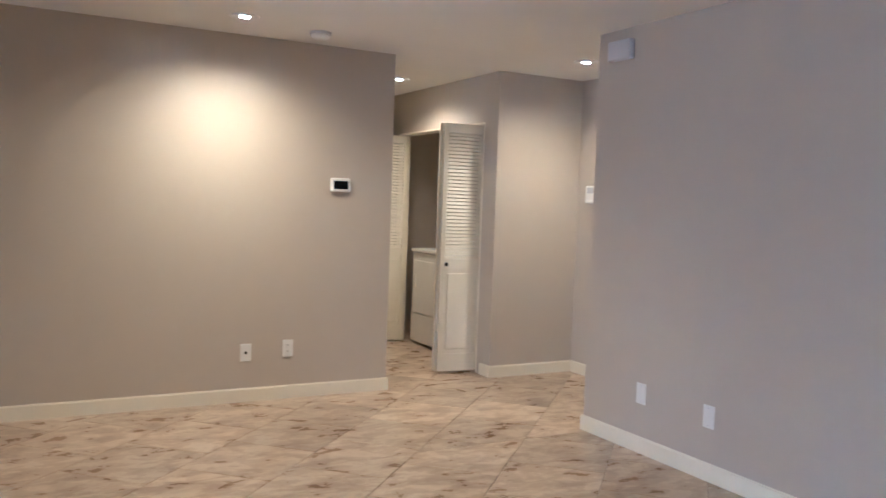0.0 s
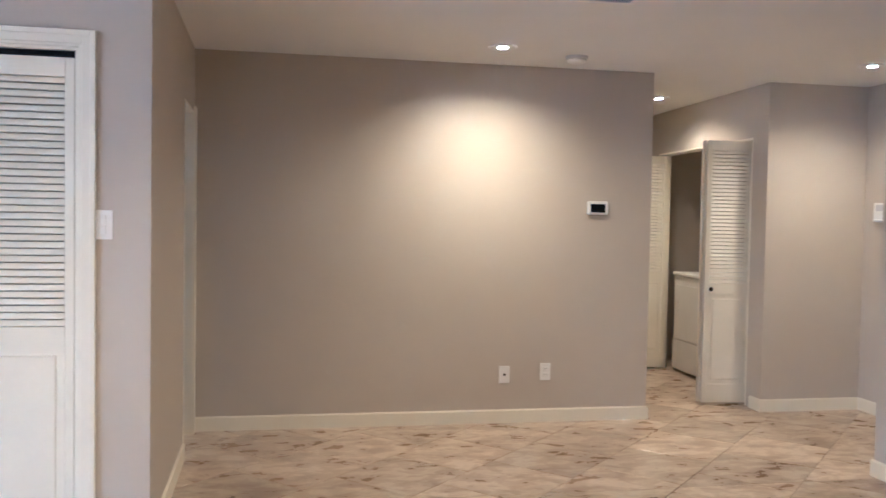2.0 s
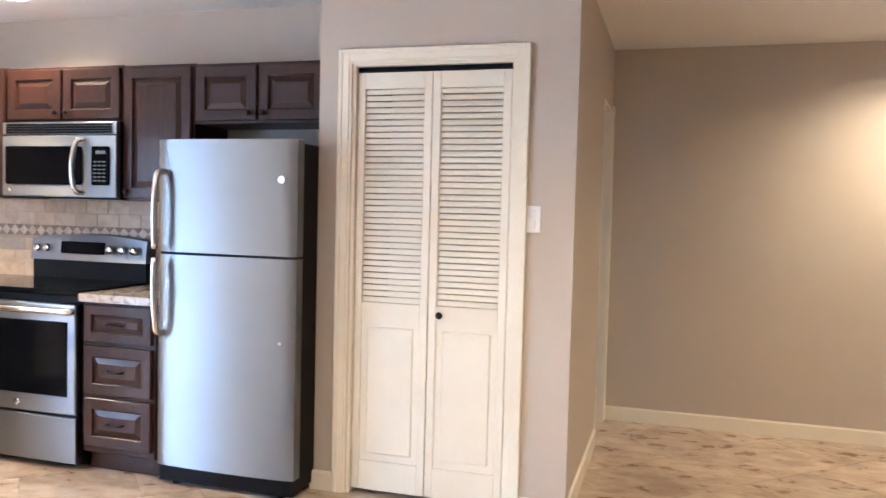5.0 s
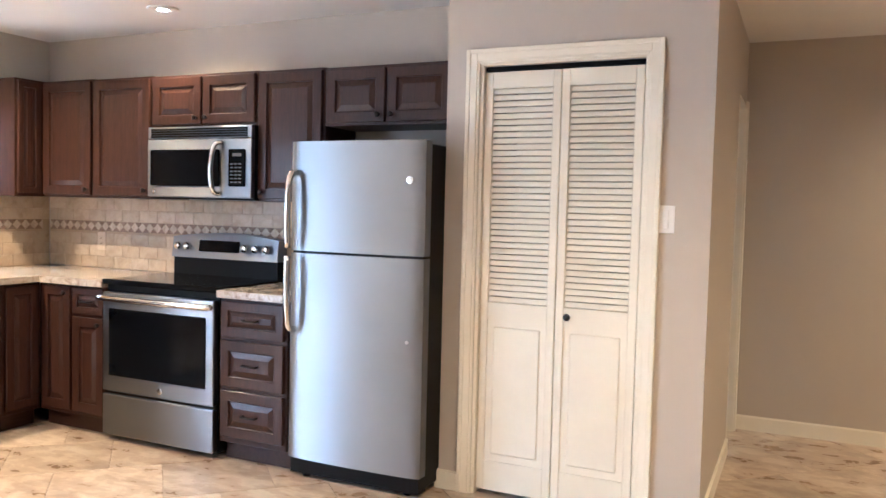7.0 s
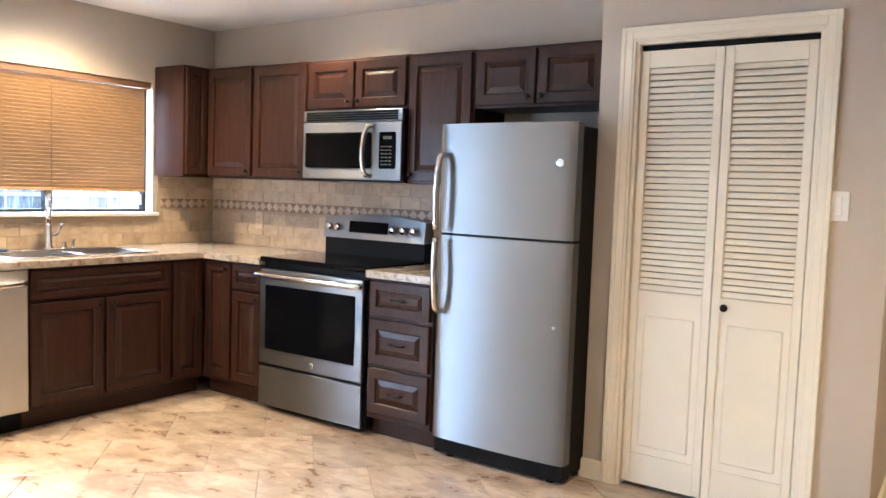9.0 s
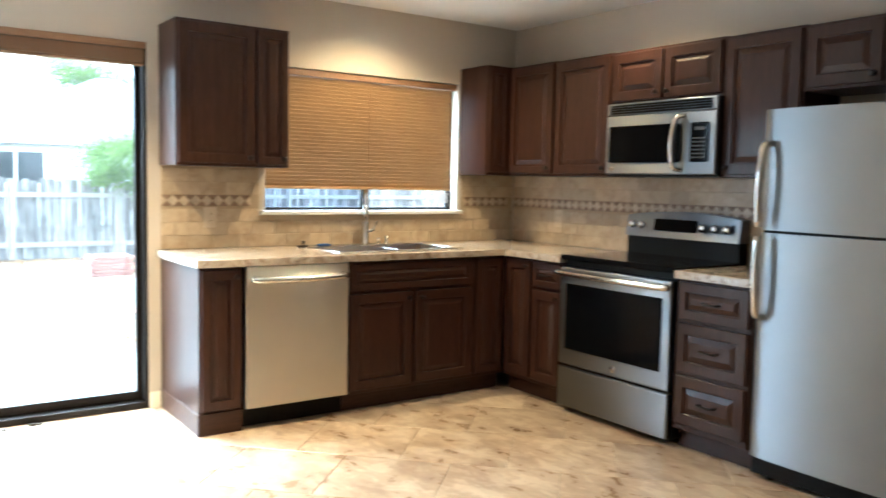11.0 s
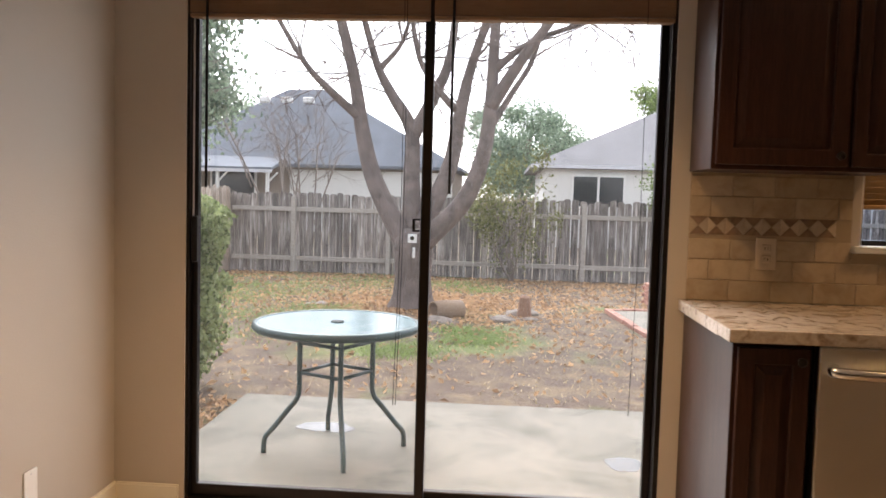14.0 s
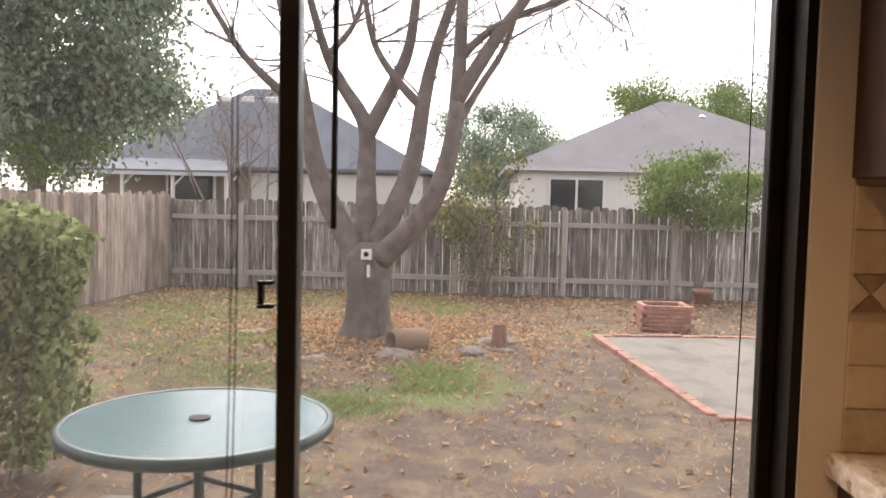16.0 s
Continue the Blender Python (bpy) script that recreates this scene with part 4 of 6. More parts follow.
part("handle", tube(smooth_path([(M0 + 0.545, MF - 0.004, 1.41), (M0 + 0.525, MF - 0.045, 1.425), (M0 + 0.515, MF - 0.058, 1.54), (M0 + 0.530, MF - 0.045, 1.67), (M0 + 0.552, MF - 0.004, 1.69)], 5), 0.014, 10), CHROME, md, "curved metal handle", smooth=True)
pad = part("keypad", box(M0 + 0.60, M0 + 0.715, MF - 0.010, MF - 0.003, 1.45, 1.655, 0.006), OVEN_GLASS, mw, "black touch keypad")
part("keys", join(*[box(M0 + 0.615 + 0.028 * a, M0 + 0.634 + 0.028 * a, MF - 0.0115, MF - 0.0095, 1.47 + 0.02 * b, 1.477 + 0.02 * b) for a in range(3) for b in range(6)] + [box(M0 + 0.63, M0 + 0.69, MF - 0.0115, MF - 0.0095, 1.615, 1.632)]), DIM_KEY, pad, "pale printed keys", kind="stuff")
gr = part("vent_grille", box(M0, M1, MF - 0.002, MF + 0.028, 1.718, 1.786, 0.004), STEEL_X, mw)
for k in range(4):
    part("slot", box(M0 + 0.03, M1 - 0.03, MF - 0.006, MF - 0.001, 1.724 + 0.0135 * k, 1.7355 + 0.0135 * k), BLACK, gr)
part("badge", lathe([(0.012, -0.004), (0.012, -0.007), (0.009, -0.008)], 16, (M0 + 0.05, MF, 1.415), "y"), CHROME, md, "small round chrome badge")

# ---- refrigerator ----
F0, F1, FF, FT = 2.497, 3.247, -1.615, 1.668
fridge = thing("refrigerator", "stainless top-freezer refrigerator with black sides", "refrigerator", ((F0 + F1) / 2, -1.3, 0))
part("body", box(F0 + 0.006, F1 - 0.001 - 0.02, FF + 0.075, -1.0, 0.03, FT - 0.012, 0.006), BLACK, fridge, "black cabinet sides")


def bowed(x0, x1, y0, y1, z0, z1, bulge=0.012, n=48):
    """A door slab whose front is gently rounded."""
    bm = bmesh.new()
    cols = []
    for k in range(n + 1):
        u = k / n
        e = 0.009 * (abs(2 * u - 1) ** 14)
        yf = y0 - bulge * (1 - (2 * u - 1) ** 2) + e
        x = x0 + (x1 - x0) * u
        cols.append([bm.verts.new((x, yf, z0)), bm.verts.new((x, y1, z0)), bm.verts.new((x, y1, z1)), bm.verts.new((x, yf, z1))])
    for a, b in zip(cols, cols[1:]):
        for k in range(4):
            bm.faces.new((a[k], a[(k + 1) % 4], b[(k + 1) % 4], b[k]))
    bm.faces.new(cols[0])
    bm.faces.new(cols[-1][::-1])
    bmesh.ops.recalc_face_normals(bm, faces=bm.faces[:])
    return bm


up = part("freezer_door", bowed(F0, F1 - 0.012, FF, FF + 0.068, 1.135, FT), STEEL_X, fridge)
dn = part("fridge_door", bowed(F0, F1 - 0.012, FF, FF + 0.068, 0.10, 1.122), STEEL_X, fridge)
part("gasket", join(box(F0 + 0.01, F1 - 0.02, FF + 0.01, FF + 0.07, 1.122, 1.135), box(F0 + 0.01, F1 - 0.02, FF + 0.068, FF + 0.076, 0.10, FT - 0.01)), BLACK, fridge)
for dd, z0, z1 in ((up, 1.15, 1.515), (dn, 0.745, 1.108)):
    hi, lo = (z1, z0) if dd is up else (z0, z1)
    part("handle", tube(smooth_path([(F0 + 0.035, FF - 0.002, hi), (F0 + 0.03, FF - 0.05, hi + (0.02 if dd is dn else -0.02)), (F0 + 0.028, FF - 0.068, (z0 + z1) / 2), (F0 + 0.026, FF - 0.06, lo)], 5), 0.016, 10), CHROME, dd, "curved metal handle", smooth=True)
part("badge", lathe([(0.018, -0.003), (0.018, -0.009), (0.013, -0.010)], 18, (F1 - 0.085, FF, 1.485), "y"), CHROME, up, "round chrome badge")
part("lock", lathe([(0.008, -0.003), (0.008, -0.009), (0.005, -0.010)], 12, (F1 - 0.085, FF, 0.735), "y"), GREY_PLASTIC, dn)
part("base_grille", box(F0 + 0.01, F1 - 0.02, FF + 0.012, FF + 0.09, 0.022, 0.095), BLACK, fridge)
for fx in (F0 + 0.08, F1 - 0.10):
    part("foot", lathe([(0.022, 0), (0.022, 0.016), (0.012, 0.03)], 12, (fx, FF + 0.06, 0.0)), BLACK, fridge)

# ---- window over the sink ----
window = thing("window_1", "dark-framed sliding kitchen window with white sill over the sink", "window", (-0.09, -2.19, WNB), kind="structure")
WHITE = plain("white_window_paint", (0.75, 0.74, 0.71), 0.4, vary=0.04, bump=0.0)
part("window_frame", frame_ring_x(-0.125, -0.07, WN0, WN1, WNB, WNT, 0.022), BRONZE, window, "dark bronze aluminium frame")
part("mullion", box(-0.115, -0.065, -2.215, -2.165, WNB + 0.023, WNT - 0.023, 0.003), BRONZE, window)
part("window_sill", box(-0.135, 0.035, WN0 - 0.03, WN1 + 0.03, WNB - 0.022, WNB + 0.003, 0.004), WHITE, window, "white window stool")
part("lining", join(box(-0.07, -0.001, WN1 - 0.006, WN1 - 0.001, WNB + 0.003, WNT), box(-0.07, -0.001, WN0 + 0.001, WN0 + 0.006, WNB + 0.003, WNT)), WHITE, window)
for a, b in ((WN0 + 0.022, -2.215), (-2.165, WN1 - 0.022)):
    pane = part("pane", box(-0.100, -0.095, a, b, WNB + 0.022, WNT - 0.022), GLASS if a > -2.3 else SCREENED, window)
    pane.visible_shadow = False
part("sticker", box(-0.094, -0.093, -1.60, -1.51, WNB + 0.05, WNB + 0.12), GREY_PLASTIC, window, "small printed sticker")

blind = thing("window_blind", "tan wooden slat blind, closed, lowered nearly to the sill", "blind", (-0.03, -2.19, WNT))
part("head_rail", box(-0.06, -0.012, WN0 + 0.01, WN1 - 0.01, WNT - 0.045, WNT - 0.003, 0.003), VALANCE, blind)
for half, (a, b) in enumerate(((WN0 + 0.012, -2.1905), (-2.1895, WN1 - 0.045))):
    for k in range(30):
        z = WNT - 0.06 - 0.0226 * k
        part("slat", moved(box(-0.0013, 0.0013, a, b, -0.0125, 0.0125), Matrix.Translation((-0.034, 0, z)) @ Matrix.Rotation(radians(30), 4, "Y")), BLIND, blind)
    part("bottom_rail", box(-0.046, -0.022, a, b, 1.258, 1.276, 0.003), BLIND, blind)

# ---- sliding glass door ----
slider = thing("sliding_glass_door", "two-panel sliding patio door in dark bronze aluminium", "patio door", (-0.07, -4.54, 0), kind="structure")
part("outer_frame", frame_ring_x(-0.125, -0.01, SL0, SL1, -0.02, SLTOP, (0.012, 0.018, 0.055, 0.04)), BRONZE, slider)
for x, a, b, sa, sb in ((-0.055, SL0 + 0.012, -4.518, 0.024, 0.036), (-0.10, -4.56, SL1 - 0.018, 0.036, 0.028)):
    pan = part("panel_frame", eased(frame_ring_x(x - 0.018, x + 0.018, a, b, 0.036, SLTOP - 0.041, (sa, sb, 0.05, 0.045)), 0.003), BRONZE, slider)
    gl = part("pane", box(x - 0.003, x + 0.003, a + sa, b - sb, 0.085, SLTOP - 0.085), DUSTY_GLASS, pan)
    gl.visible_shadow = False
    if x > -0.08:
        part("handle", join(box(x + 0.018, x + 0.045, a + 0.006, a + 0.03, 0.98, 1.16, 0.006, 2)), BRONZE, pan, "dark pull handle")
        part("latch", join(box(-0.036, -0.02, -4.585, -4.575, 1.125, 1.175, 0.002), box(-0.036, -0.012, -4.585, -4.555, 1.168, 1.175, 0.002), box(-0.036, -0.012, -4.585, -4.555, 1.125, 1.132, 0.002)), BRONZE, pan, "small dark hook latch")
        part("seal", box(x + 0.019, x + 0.022, a + 0.003, a + 0.010, 1.16, SLTOP - 0.05), GREY_PLASTIC, pan, "grey weather strip")

for a, b, wand, cords in ((SL0 + 0.005, -4.530, -5.39, (-4.622, -4.632)), (-4.525, SL1 - 0.005, -4.445, (-3.732,))):
    bl = thing("door_blind", "brown wooden blind, raised, over the glass door", "blind", (-0.03, (a + b) / 2, SLTOP), group="raised door blinds")
    part("head_rail", box(-0.055, 0.012, a, b, SLTOP - 0.038, SLTOP - 0.002, 0.003), VALANCE, bl)
    for k in range(14):
        part("slat", box(-0.052, -0.004, a + 0.006, b - 0.006, SLTOP - 0.043 - 0.0048 * k - 0.003, SLTOP - 0.043 - 0.0048 * k), VALANCE, bl)
    part("bottom_rail", box(-0.052, -0.004, a + 0.006, b - 0.006, SLTOP - 0.128, SLTOP - 0.112, 0.003), VALANCE, bl)
    part("wand", tube([(0.0, wand, SLTOP - 0.03), (-0.002, wand, 1.272)], 0.0055, 8), BRONZE, bl, "dark brown tilt wand")
    for c in cords:
        part("cord", tube(smooth_path([(-0.004, c, SLTOP - 0.03), (-0.006, c + 0.004, 1.2), (-0.004, c - 0.01, 0.45)], 4), 0.0012, 5), BRONZE, bl, "thin dark pull cord")

# ---- garden ----
rng = random.Random(7)
CONCRETE = stone("patio_concrete", ((0.088, 0.08, 0.056), (0.15, 0.137, 0.105), (0.205, 0.185, 0.145)), scale=1.6, rough=0.75, bump=0.12, per_piece=False, fine=30)
FENCE = weathered("weathered_fence_wood", (0.055, 0.046, 0.042), (0.25, 0.215, 0.19), (0.68, 0.635, 0.59))
FENCE_TAN = weathered("tan_fence_wood", (0.22, 0.165, 0.125), (0.46, 0.375, 0.30), (0.66, 0.57, 0.48))
RAIL = wood("weathered_rail_wood", (0.30, 0.265, 0.23), (0.56, 0.51, 0.45), "y", rough=0.85, coat=0.0, bump=0.3)
BARK = plain("grey_brown_bark", (0.20, 0.16, 0.14), 0.9, vary=0.5, scale=7, grain=34, bump=1.0, distance=0.035, stretch=(1, 1, 0.35))
TWIG = plain("pale_twig_bark", (0.24, 0.20, 0.17), 0.9, vary=0.2, bump=0.0)
SHINGLE = plain("grey_roof_shingle", (0.155, 0.17, 0.195), 0.9, vary=0.25, scale=1.2, grain=9, bump=0.3, distance=0.02, stretch=(1, 1, 4))
SHINGLE_B = plain("brown_grey_roof_shingle", (0.20, 0.195, 0.20), 0.9, vary=0.22, scale=1.2, grain=9, bump=0.3, distance=0.02, stretch=(1, 1, 4))
SIDING = plain("white_lap_siding", (0.70, 0.69, 0.66), 0.6, vary=0.06, scale=1.0, grain=20)
BRICK = stone("red_brick", ((0.26, 0.10, 0.07), (0.36, 0.16, 0.11), (0.44, 0.24, 0.18)), scale=14, rough=0.8, bump=0.2)
GREEN_METAL = plain("dark_green_metal", (0.035, 0.065, 0.062), 0.35, metal=0.2, vary=0.15, bump=0.05)
TABLE_GLASS = plain("frosted_green_glass", (0.08, 0.145, 0.15), 0.22, vary=0.06, scale=3, grain=80, bump=0.05)
TABLE_GLASS.node_tree.nodes["Principled BSDF"].inputs["Specular IOR Level"].default_value = 0.22
DARK_PANE = plain("dark_window_pane", (0.02, 0.022, 0.026), 0.08, vary=0.2, bump=0.0)
CLOTH = plain("faded_pink_cloth", (0.60, 0.52, 0.50), 0.85, vary=0.08, scale=4, grain=200, bump=0.2)
HEDGE_LEAF = leafy("hedge_leaf", (0.085, 0.115, 0.04), (0.29, 0.34, 0.155))
OAK_LEAF = leafy("oak_leaf", (0.105, 0.15, 0.105), (0.26, 0.33, 0.225))
SPRING_LEAF = leafy("young_leaf", (0.07, 0.11, 0.02), (0.17, 0.24, 0.06))
SHRUB_LEAF = leafy("olive_shrub_leaf", (0.06, 0.07, 0.02), (0.20, 0.20, 0.08))
DRY_LEAF = leafy("dry_fallen_leaf", (0.20, 0.11, 0.055), (0.52, 0.34, 0.19))
GRASS = leafy("grass_blade", (0.14, 0.20, 0.05), (0.26, 0.33, 0.11))
STRAW = leafy("straw_blade", (0.32, 0.24, 0.13), (0.52, 0.42, 0.26))
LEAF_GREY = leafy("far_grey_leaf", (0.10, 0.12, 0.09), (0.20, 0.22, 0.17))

m, nodes, links, bsdf = material("garden_soil")
big = noise_of(nodes, links, 0.55, 5.0, 0.6)
mid = noise_of(nodes, links, 3.2, 6.0, 0.65)
fine = noise_of(nodes, links, 28.0, 5.0, 0.7)
soil = ramp(nodes, links, fine, [(0.3, (0.065, 0.044, 0.03)), (0.55, (0.12, 0.083, 0.058)), (0.75, (0.23, 0.168, 0.118))])
straw = ramp(nodes, links, fine, [(0.3, (0.13, 0.09, 0.053)), (0.7, (0.27, 0.20, 0.12))])
grass = ramp(nodes, links, fine, [(0.3, (0.10, 0.13, 0.03)), (0.7, (0.19, 0.24, 0.07))])
step1 = nodes.new("ShaderNodeMapRange")
step1.inputs["From Min"].default_value, step1.inputs["From Max"].default_value = 0.44, 0.60
links.new(mid, step1.inputs["Value"])
step2 = nodes.new("ShaderNodeMapRange")
step2.inputs["From Min"].default_value, step2.inputs["From Max"].default_value = 0.56, 0.70
links.new(big, step2.inputs["Value"])
links.new(mixed(nodes, links, step2.outputs[0], mixed(nodes, links, step1.outputs[0], soil, straw), grass), bsdf.inputs["Base Color"])
bsdf.inputs["Roughness"].default_value = 0.95
bumped(nodes, links, bsdf, fine, 0.8, 0.03)
SOIL = m


def ground_z(x, y):
    if x > -0.3:
        return -0.5
    z = -0.20 - 0.016 * min(max(-x - 2.4, 0), 12)
    return z + 0.02 * noise.noise(Vector((x * 0.8, y * 0.8, 0))) + 0.012 * noise.noise(Vector((x * 3, y * 3, 5)))


xs = [-900, -300, -120, -60, -40, -28, -22, -18] + [-16 + 0.25 * k for k in range(56)] + [-2.0, -1.0, -0.35, -0.25, 2, 12, 40, 200, 900]
ys = [-900, -300, -100, -50, -30, -20, -15] + [-12 + 0.3 * k for k in range(60)] + [8, 12, 20, 40, 100, 300, 900]
bm = bmesh.new()
grid = [[bm.verts.new((x, y, ground_z(x, y))) for y in ys] for x in xs]
for a, b in zip(grid, grid[1:]):
    for k in range(len(ys) - 1):
        bm.faces.new((a[k], b[k], b[k + 1], a[k + 1]))
structure("ground", bm, SOIL, "bare garden soil with straw and patchy grass", "ground", smooth=True)
structure("patio", box(-2.41, -0.142, -5.99, 0.5, -0.34, -0.15, 0.008), CONCRETE, "pale grey stained concrete patio slab", "patio")


WATER = plain("shallow_water", (0.085, 0.078, 0.066), 0.14, vary=0.1, bump=0.0)
WATER.node_tree.nodes["Principled BSDF"].inputs["Specular IOR Level"].default_value = 0.18


def puddle(cx, cy, rx, ry, seed):
    """A thin film of rain water with an uneven shore."""
    bm = bmesh.new()
    ring = []
    for k in range(40):
        a = 2 * math.pi * k / 40
        q = 1 + 0.35 * noise.noise(Vector((math.cos(a) * 1.5, math.sin(a) * 1.5, seed)))
        ring.append((cx + rx * q * math.cos(a), cy + ry * q * math.sin(a)))
    top = [bm.verts.new((x, y, -0.1485)) for x, y in ring]
    low = [bm.verts.new((x, y, -0.1510)) for x, y in ring]
    bm.faces.new(top)
    for k in range(40):
        bm.faces.new((low[k], low[(k + 1) % 40], top[(k + 1) % 40], top[k]))
    bmesh.ops.recalc_face_normals(bm, faces=bm.faces[:])
    return structure("puddle", bm, WATER, "shallow rain puddle on the concrete patio", "puddle")


puddle(-1.70, -5.26, 0.11, 0.17, 3.3)
puddle(-1.28, -3.55, 0.13, 0.09, 8.1)


def scatter_leaves(bm, n, where, size, flat=0.35, seed=1):
    r = random.Random(seed)
    for _ in range(n):
        p = where(r)
        if p is None:
            continue
        s = size * r.uniform(0.6, 1.3)
        rot = Euler((r.uniform(-flat, flat) * 2, r.uniform(-flat, flat) * 2, r.uniform(0, 6.28))).to_matrix()
        q = [rot @ Vector(v) * s + p for v in ((-0.5, 0, 0), (0, -0.27, 0.08), (0.5, 0, 0), (0, 0.27, 0.08))]
        bm.faces.new([bm.verts.new(v) for v in q])


def litter(r):
    if r.random() < 0.5:
        a, d = r.uniform(0, 6.28), abs(r.gauss(0, 1.7))
        x, y = -8.4 + d * math.cos(a), -5.3 + d * math.sin(a)
    elif r.random() < 0.55:
        x, y = -13.0 + abs(r.gauss(0, 1.4)), r.uniform(-9.6, 4)
    else:
        x, y = r.uniform(-13, -2.5), r.uniform(-9.6, 3)
    if x < -13.1 or x > -2.45 or (-8.2 < x < -4.5 and y > -2.95 + 0.105 * (x + 8.2)):
        return None
    return Vector((x, y, ground_z(x, y) + 0.012))


bm = bmesh.new()
scatter_leaves(bm, 15000, litter, 0.075, 0.5, 3)
solid("fallen_leaves", bm, DRY_LEAF, "brown dry fallen leaves over the lawn", "leaves", kind="stuff")
bm = bmesh.new()
scatter_leaves(bm, 520, lambda r: Vector((r.uniform(-2.4, -0.7), -6.0 - abs(r.gauss(0.1, 0.25)), -0.185 + r.uniform(0, 0.02))), 0.055, 0.5, 5)
solid("fallen_leaves", bm, DRY_LEAF, "brown dry leaves piled beside the patio", "leaves", kind="stuff")


def blades(n, where, h, seed, wide=0.008):
    r = random.Random(seed)
    bm = bmesh.new()
    for _ in range(n):
        p = where(r)
        if p is None:
            continue
        a, lean, hh = r.uniform(0, 6.28), r.uniform(0.4, 2.2), h * r.uniform(0.5, 1.3)
        d = Vector((math.cos(a), math.sin(a), 0))
        s = Vector((-d.y, d.x, 0)) * wide
        t = p + d * lean * hh + Vector((0, 0, hh))
        bm.faces.new([bm.verts.new(v) for v in (p - s, p + s, t)])
    return bm


PATCHES = [(-9.5, -7.6, 1.1), (-11.2, -6.2, 1.2), (-6.8, -7.3, 0.9), (-6.0, -4.6, 0.45), (-10.6, -4.6, 0.5), (-4.6, -5.2, 0.5), (-5.6, -6.4, 0.8), (-8.3, -8.2, 0.9), (-12.0, -7.0, 1.3), (-11.6, -5.0, 0.8), (-10.2, -8.6, 1.0), (-5.4, -4.5, 0.35), (-7.6, -6.6, 0.6)]


def in_patch(r):
    cx, cy, rad = r.choice(PATCHES)
    x, y = cx + r.gauss(0, rad * 0.5), cy + r.gauss(0, rad * 0.5)
    return Vector((x, y, ground_z(x, y))) if x < -2.5 else None


def in_yard(r):
    x, y = r.uniform(-13, -2.5), r.uniform(-9.6, 3)
    if -8.2 < x < -4.5 and y > -2.95 + 0.105 * (x + 8.2):
        return None
    return Vector((x, y, ground_z(x, y))) if noise.noise(Vector((x * 0.5, y * 0.5, 2))) > -0.15 else None


solid("grass", blades(20000, in_patch, 0.035, 11, 0.006), GRASS, "short green grass patches in the lawn", "grass", kind="stuff")
solid("dry_grass", blades(14000, in_yard, 0.022, 12, 0.006), STRAW, "thin straw-coloured dry grass", "grass", kind="stuff")

# ---- fences ----
FX0 = -13.3


def board_mesh(name, w, h, t, mat, along_y=True):
    """A dog-eared fence board standing on z = 0."""
    bm = bmesh.new()
    prof = [(-w / 2, 0), (w / 2, 0), (w / 2, h - 0.03), (w / 2 - 0.03, h), (-w / 2 + 0.03, h), (-w / 2, h - 0.03)]
    a = [bm.verts.new((0, u, v) if along_y else (u, 0, v)) for u, v in prof]
    b = [bm.verts.new((t, u, v) if along_y else (u, t, v)) for u, v in prof]
    bm.faces.new(a[::-1])
    bm.faces.new(b)
    for k in range(6):
        bm.faces.new((a[k], a[(k + 1) % 6], b[(k + 1) % 6], b[k]))
    bmesh.ops.recalc_face_normals(bm, faces=bm.faces[:])
    return finish(name, bm, mat)


fence = thing("back_fence", "weathered grey wooden privacy fence along the yard", "fence", (FX0, -1.0, -0.42))
meshes = [board_mesh("board", w, h, 0.018, FENCE) for w in (0.139, 0.134) for h in (1.60, 1.62, 1.58, 1.64)]
y = -9.78
while y < 9.5:
    o = new("board", rng.choice(meshes))
    o.parent = fence
    o.location = (-0.02 + rng.uniform(-0.004, 0.004), y + 1.0, 0.03 + rng.uniform(-0.012, 0.012))
    o.rotation_euler = (radians(rng.uniform(-0.7, 0.7)), 0, radians(rng.uniform(-1.5, 1.5)))
    y += 0.145 + rng.uniform(0, 0.006)
for k in range(10):
    py = -8.5 + 1.95 * k
    part("post", box(FX0 + 0.01, FX0 + 0.095, py - 0.045, py + 0.045, -0.5, 1.16, 0.006), RAIL, fence)
for z in (0.90, -0.10):
    for k in range(9):
        part("rail", box(FX0 + 0.005, FX0 + 0.045, -8.5 + 1.95 * k + 0.047, -8.5 + 1.95 * (k + 1) - 0.047, z - 0.045, z + 0.045, 0.004), RAIL, fence)
    part("rail", box(FX0 + 0.005, FX0 + 0.045, -9.78, -8.547, z - 0.045, z + 0.045, 0.004), RAIL, fence)
side = thing("side_fence", "tan wooden board fence at the yard's side", "fence", (-7.0, -9.85, -0.4))
meshes = [board_mesh("board", 0.138, h, 0.018, FENCE_TAN, False) for h in (1.68, 1.71, 1.74)]
x = -13.25
while x < -0.6:
    o = new("board", rng.choice(meshes))
    o.parent = side
    o.location = (x + 7.0, rng.uniform(-0.004, 0.004), rng.uniform(-0.03, 0.02))
    o.rotation_euler = (0, radians(rng.uniform(-1.2, 1.2)), radians(rng.uniform(-1.5, 1.5)))
    x += 0.143


# ---- trees ----
def limb(points, r0, r1, n=9, steps=5):
    pts = smooth_path(points, steps)
    return tube(pts, [r0 + (r1 - r0) * (k / (len(pts) - 1)) ** 0.85 for k in range(len(pts))], n)


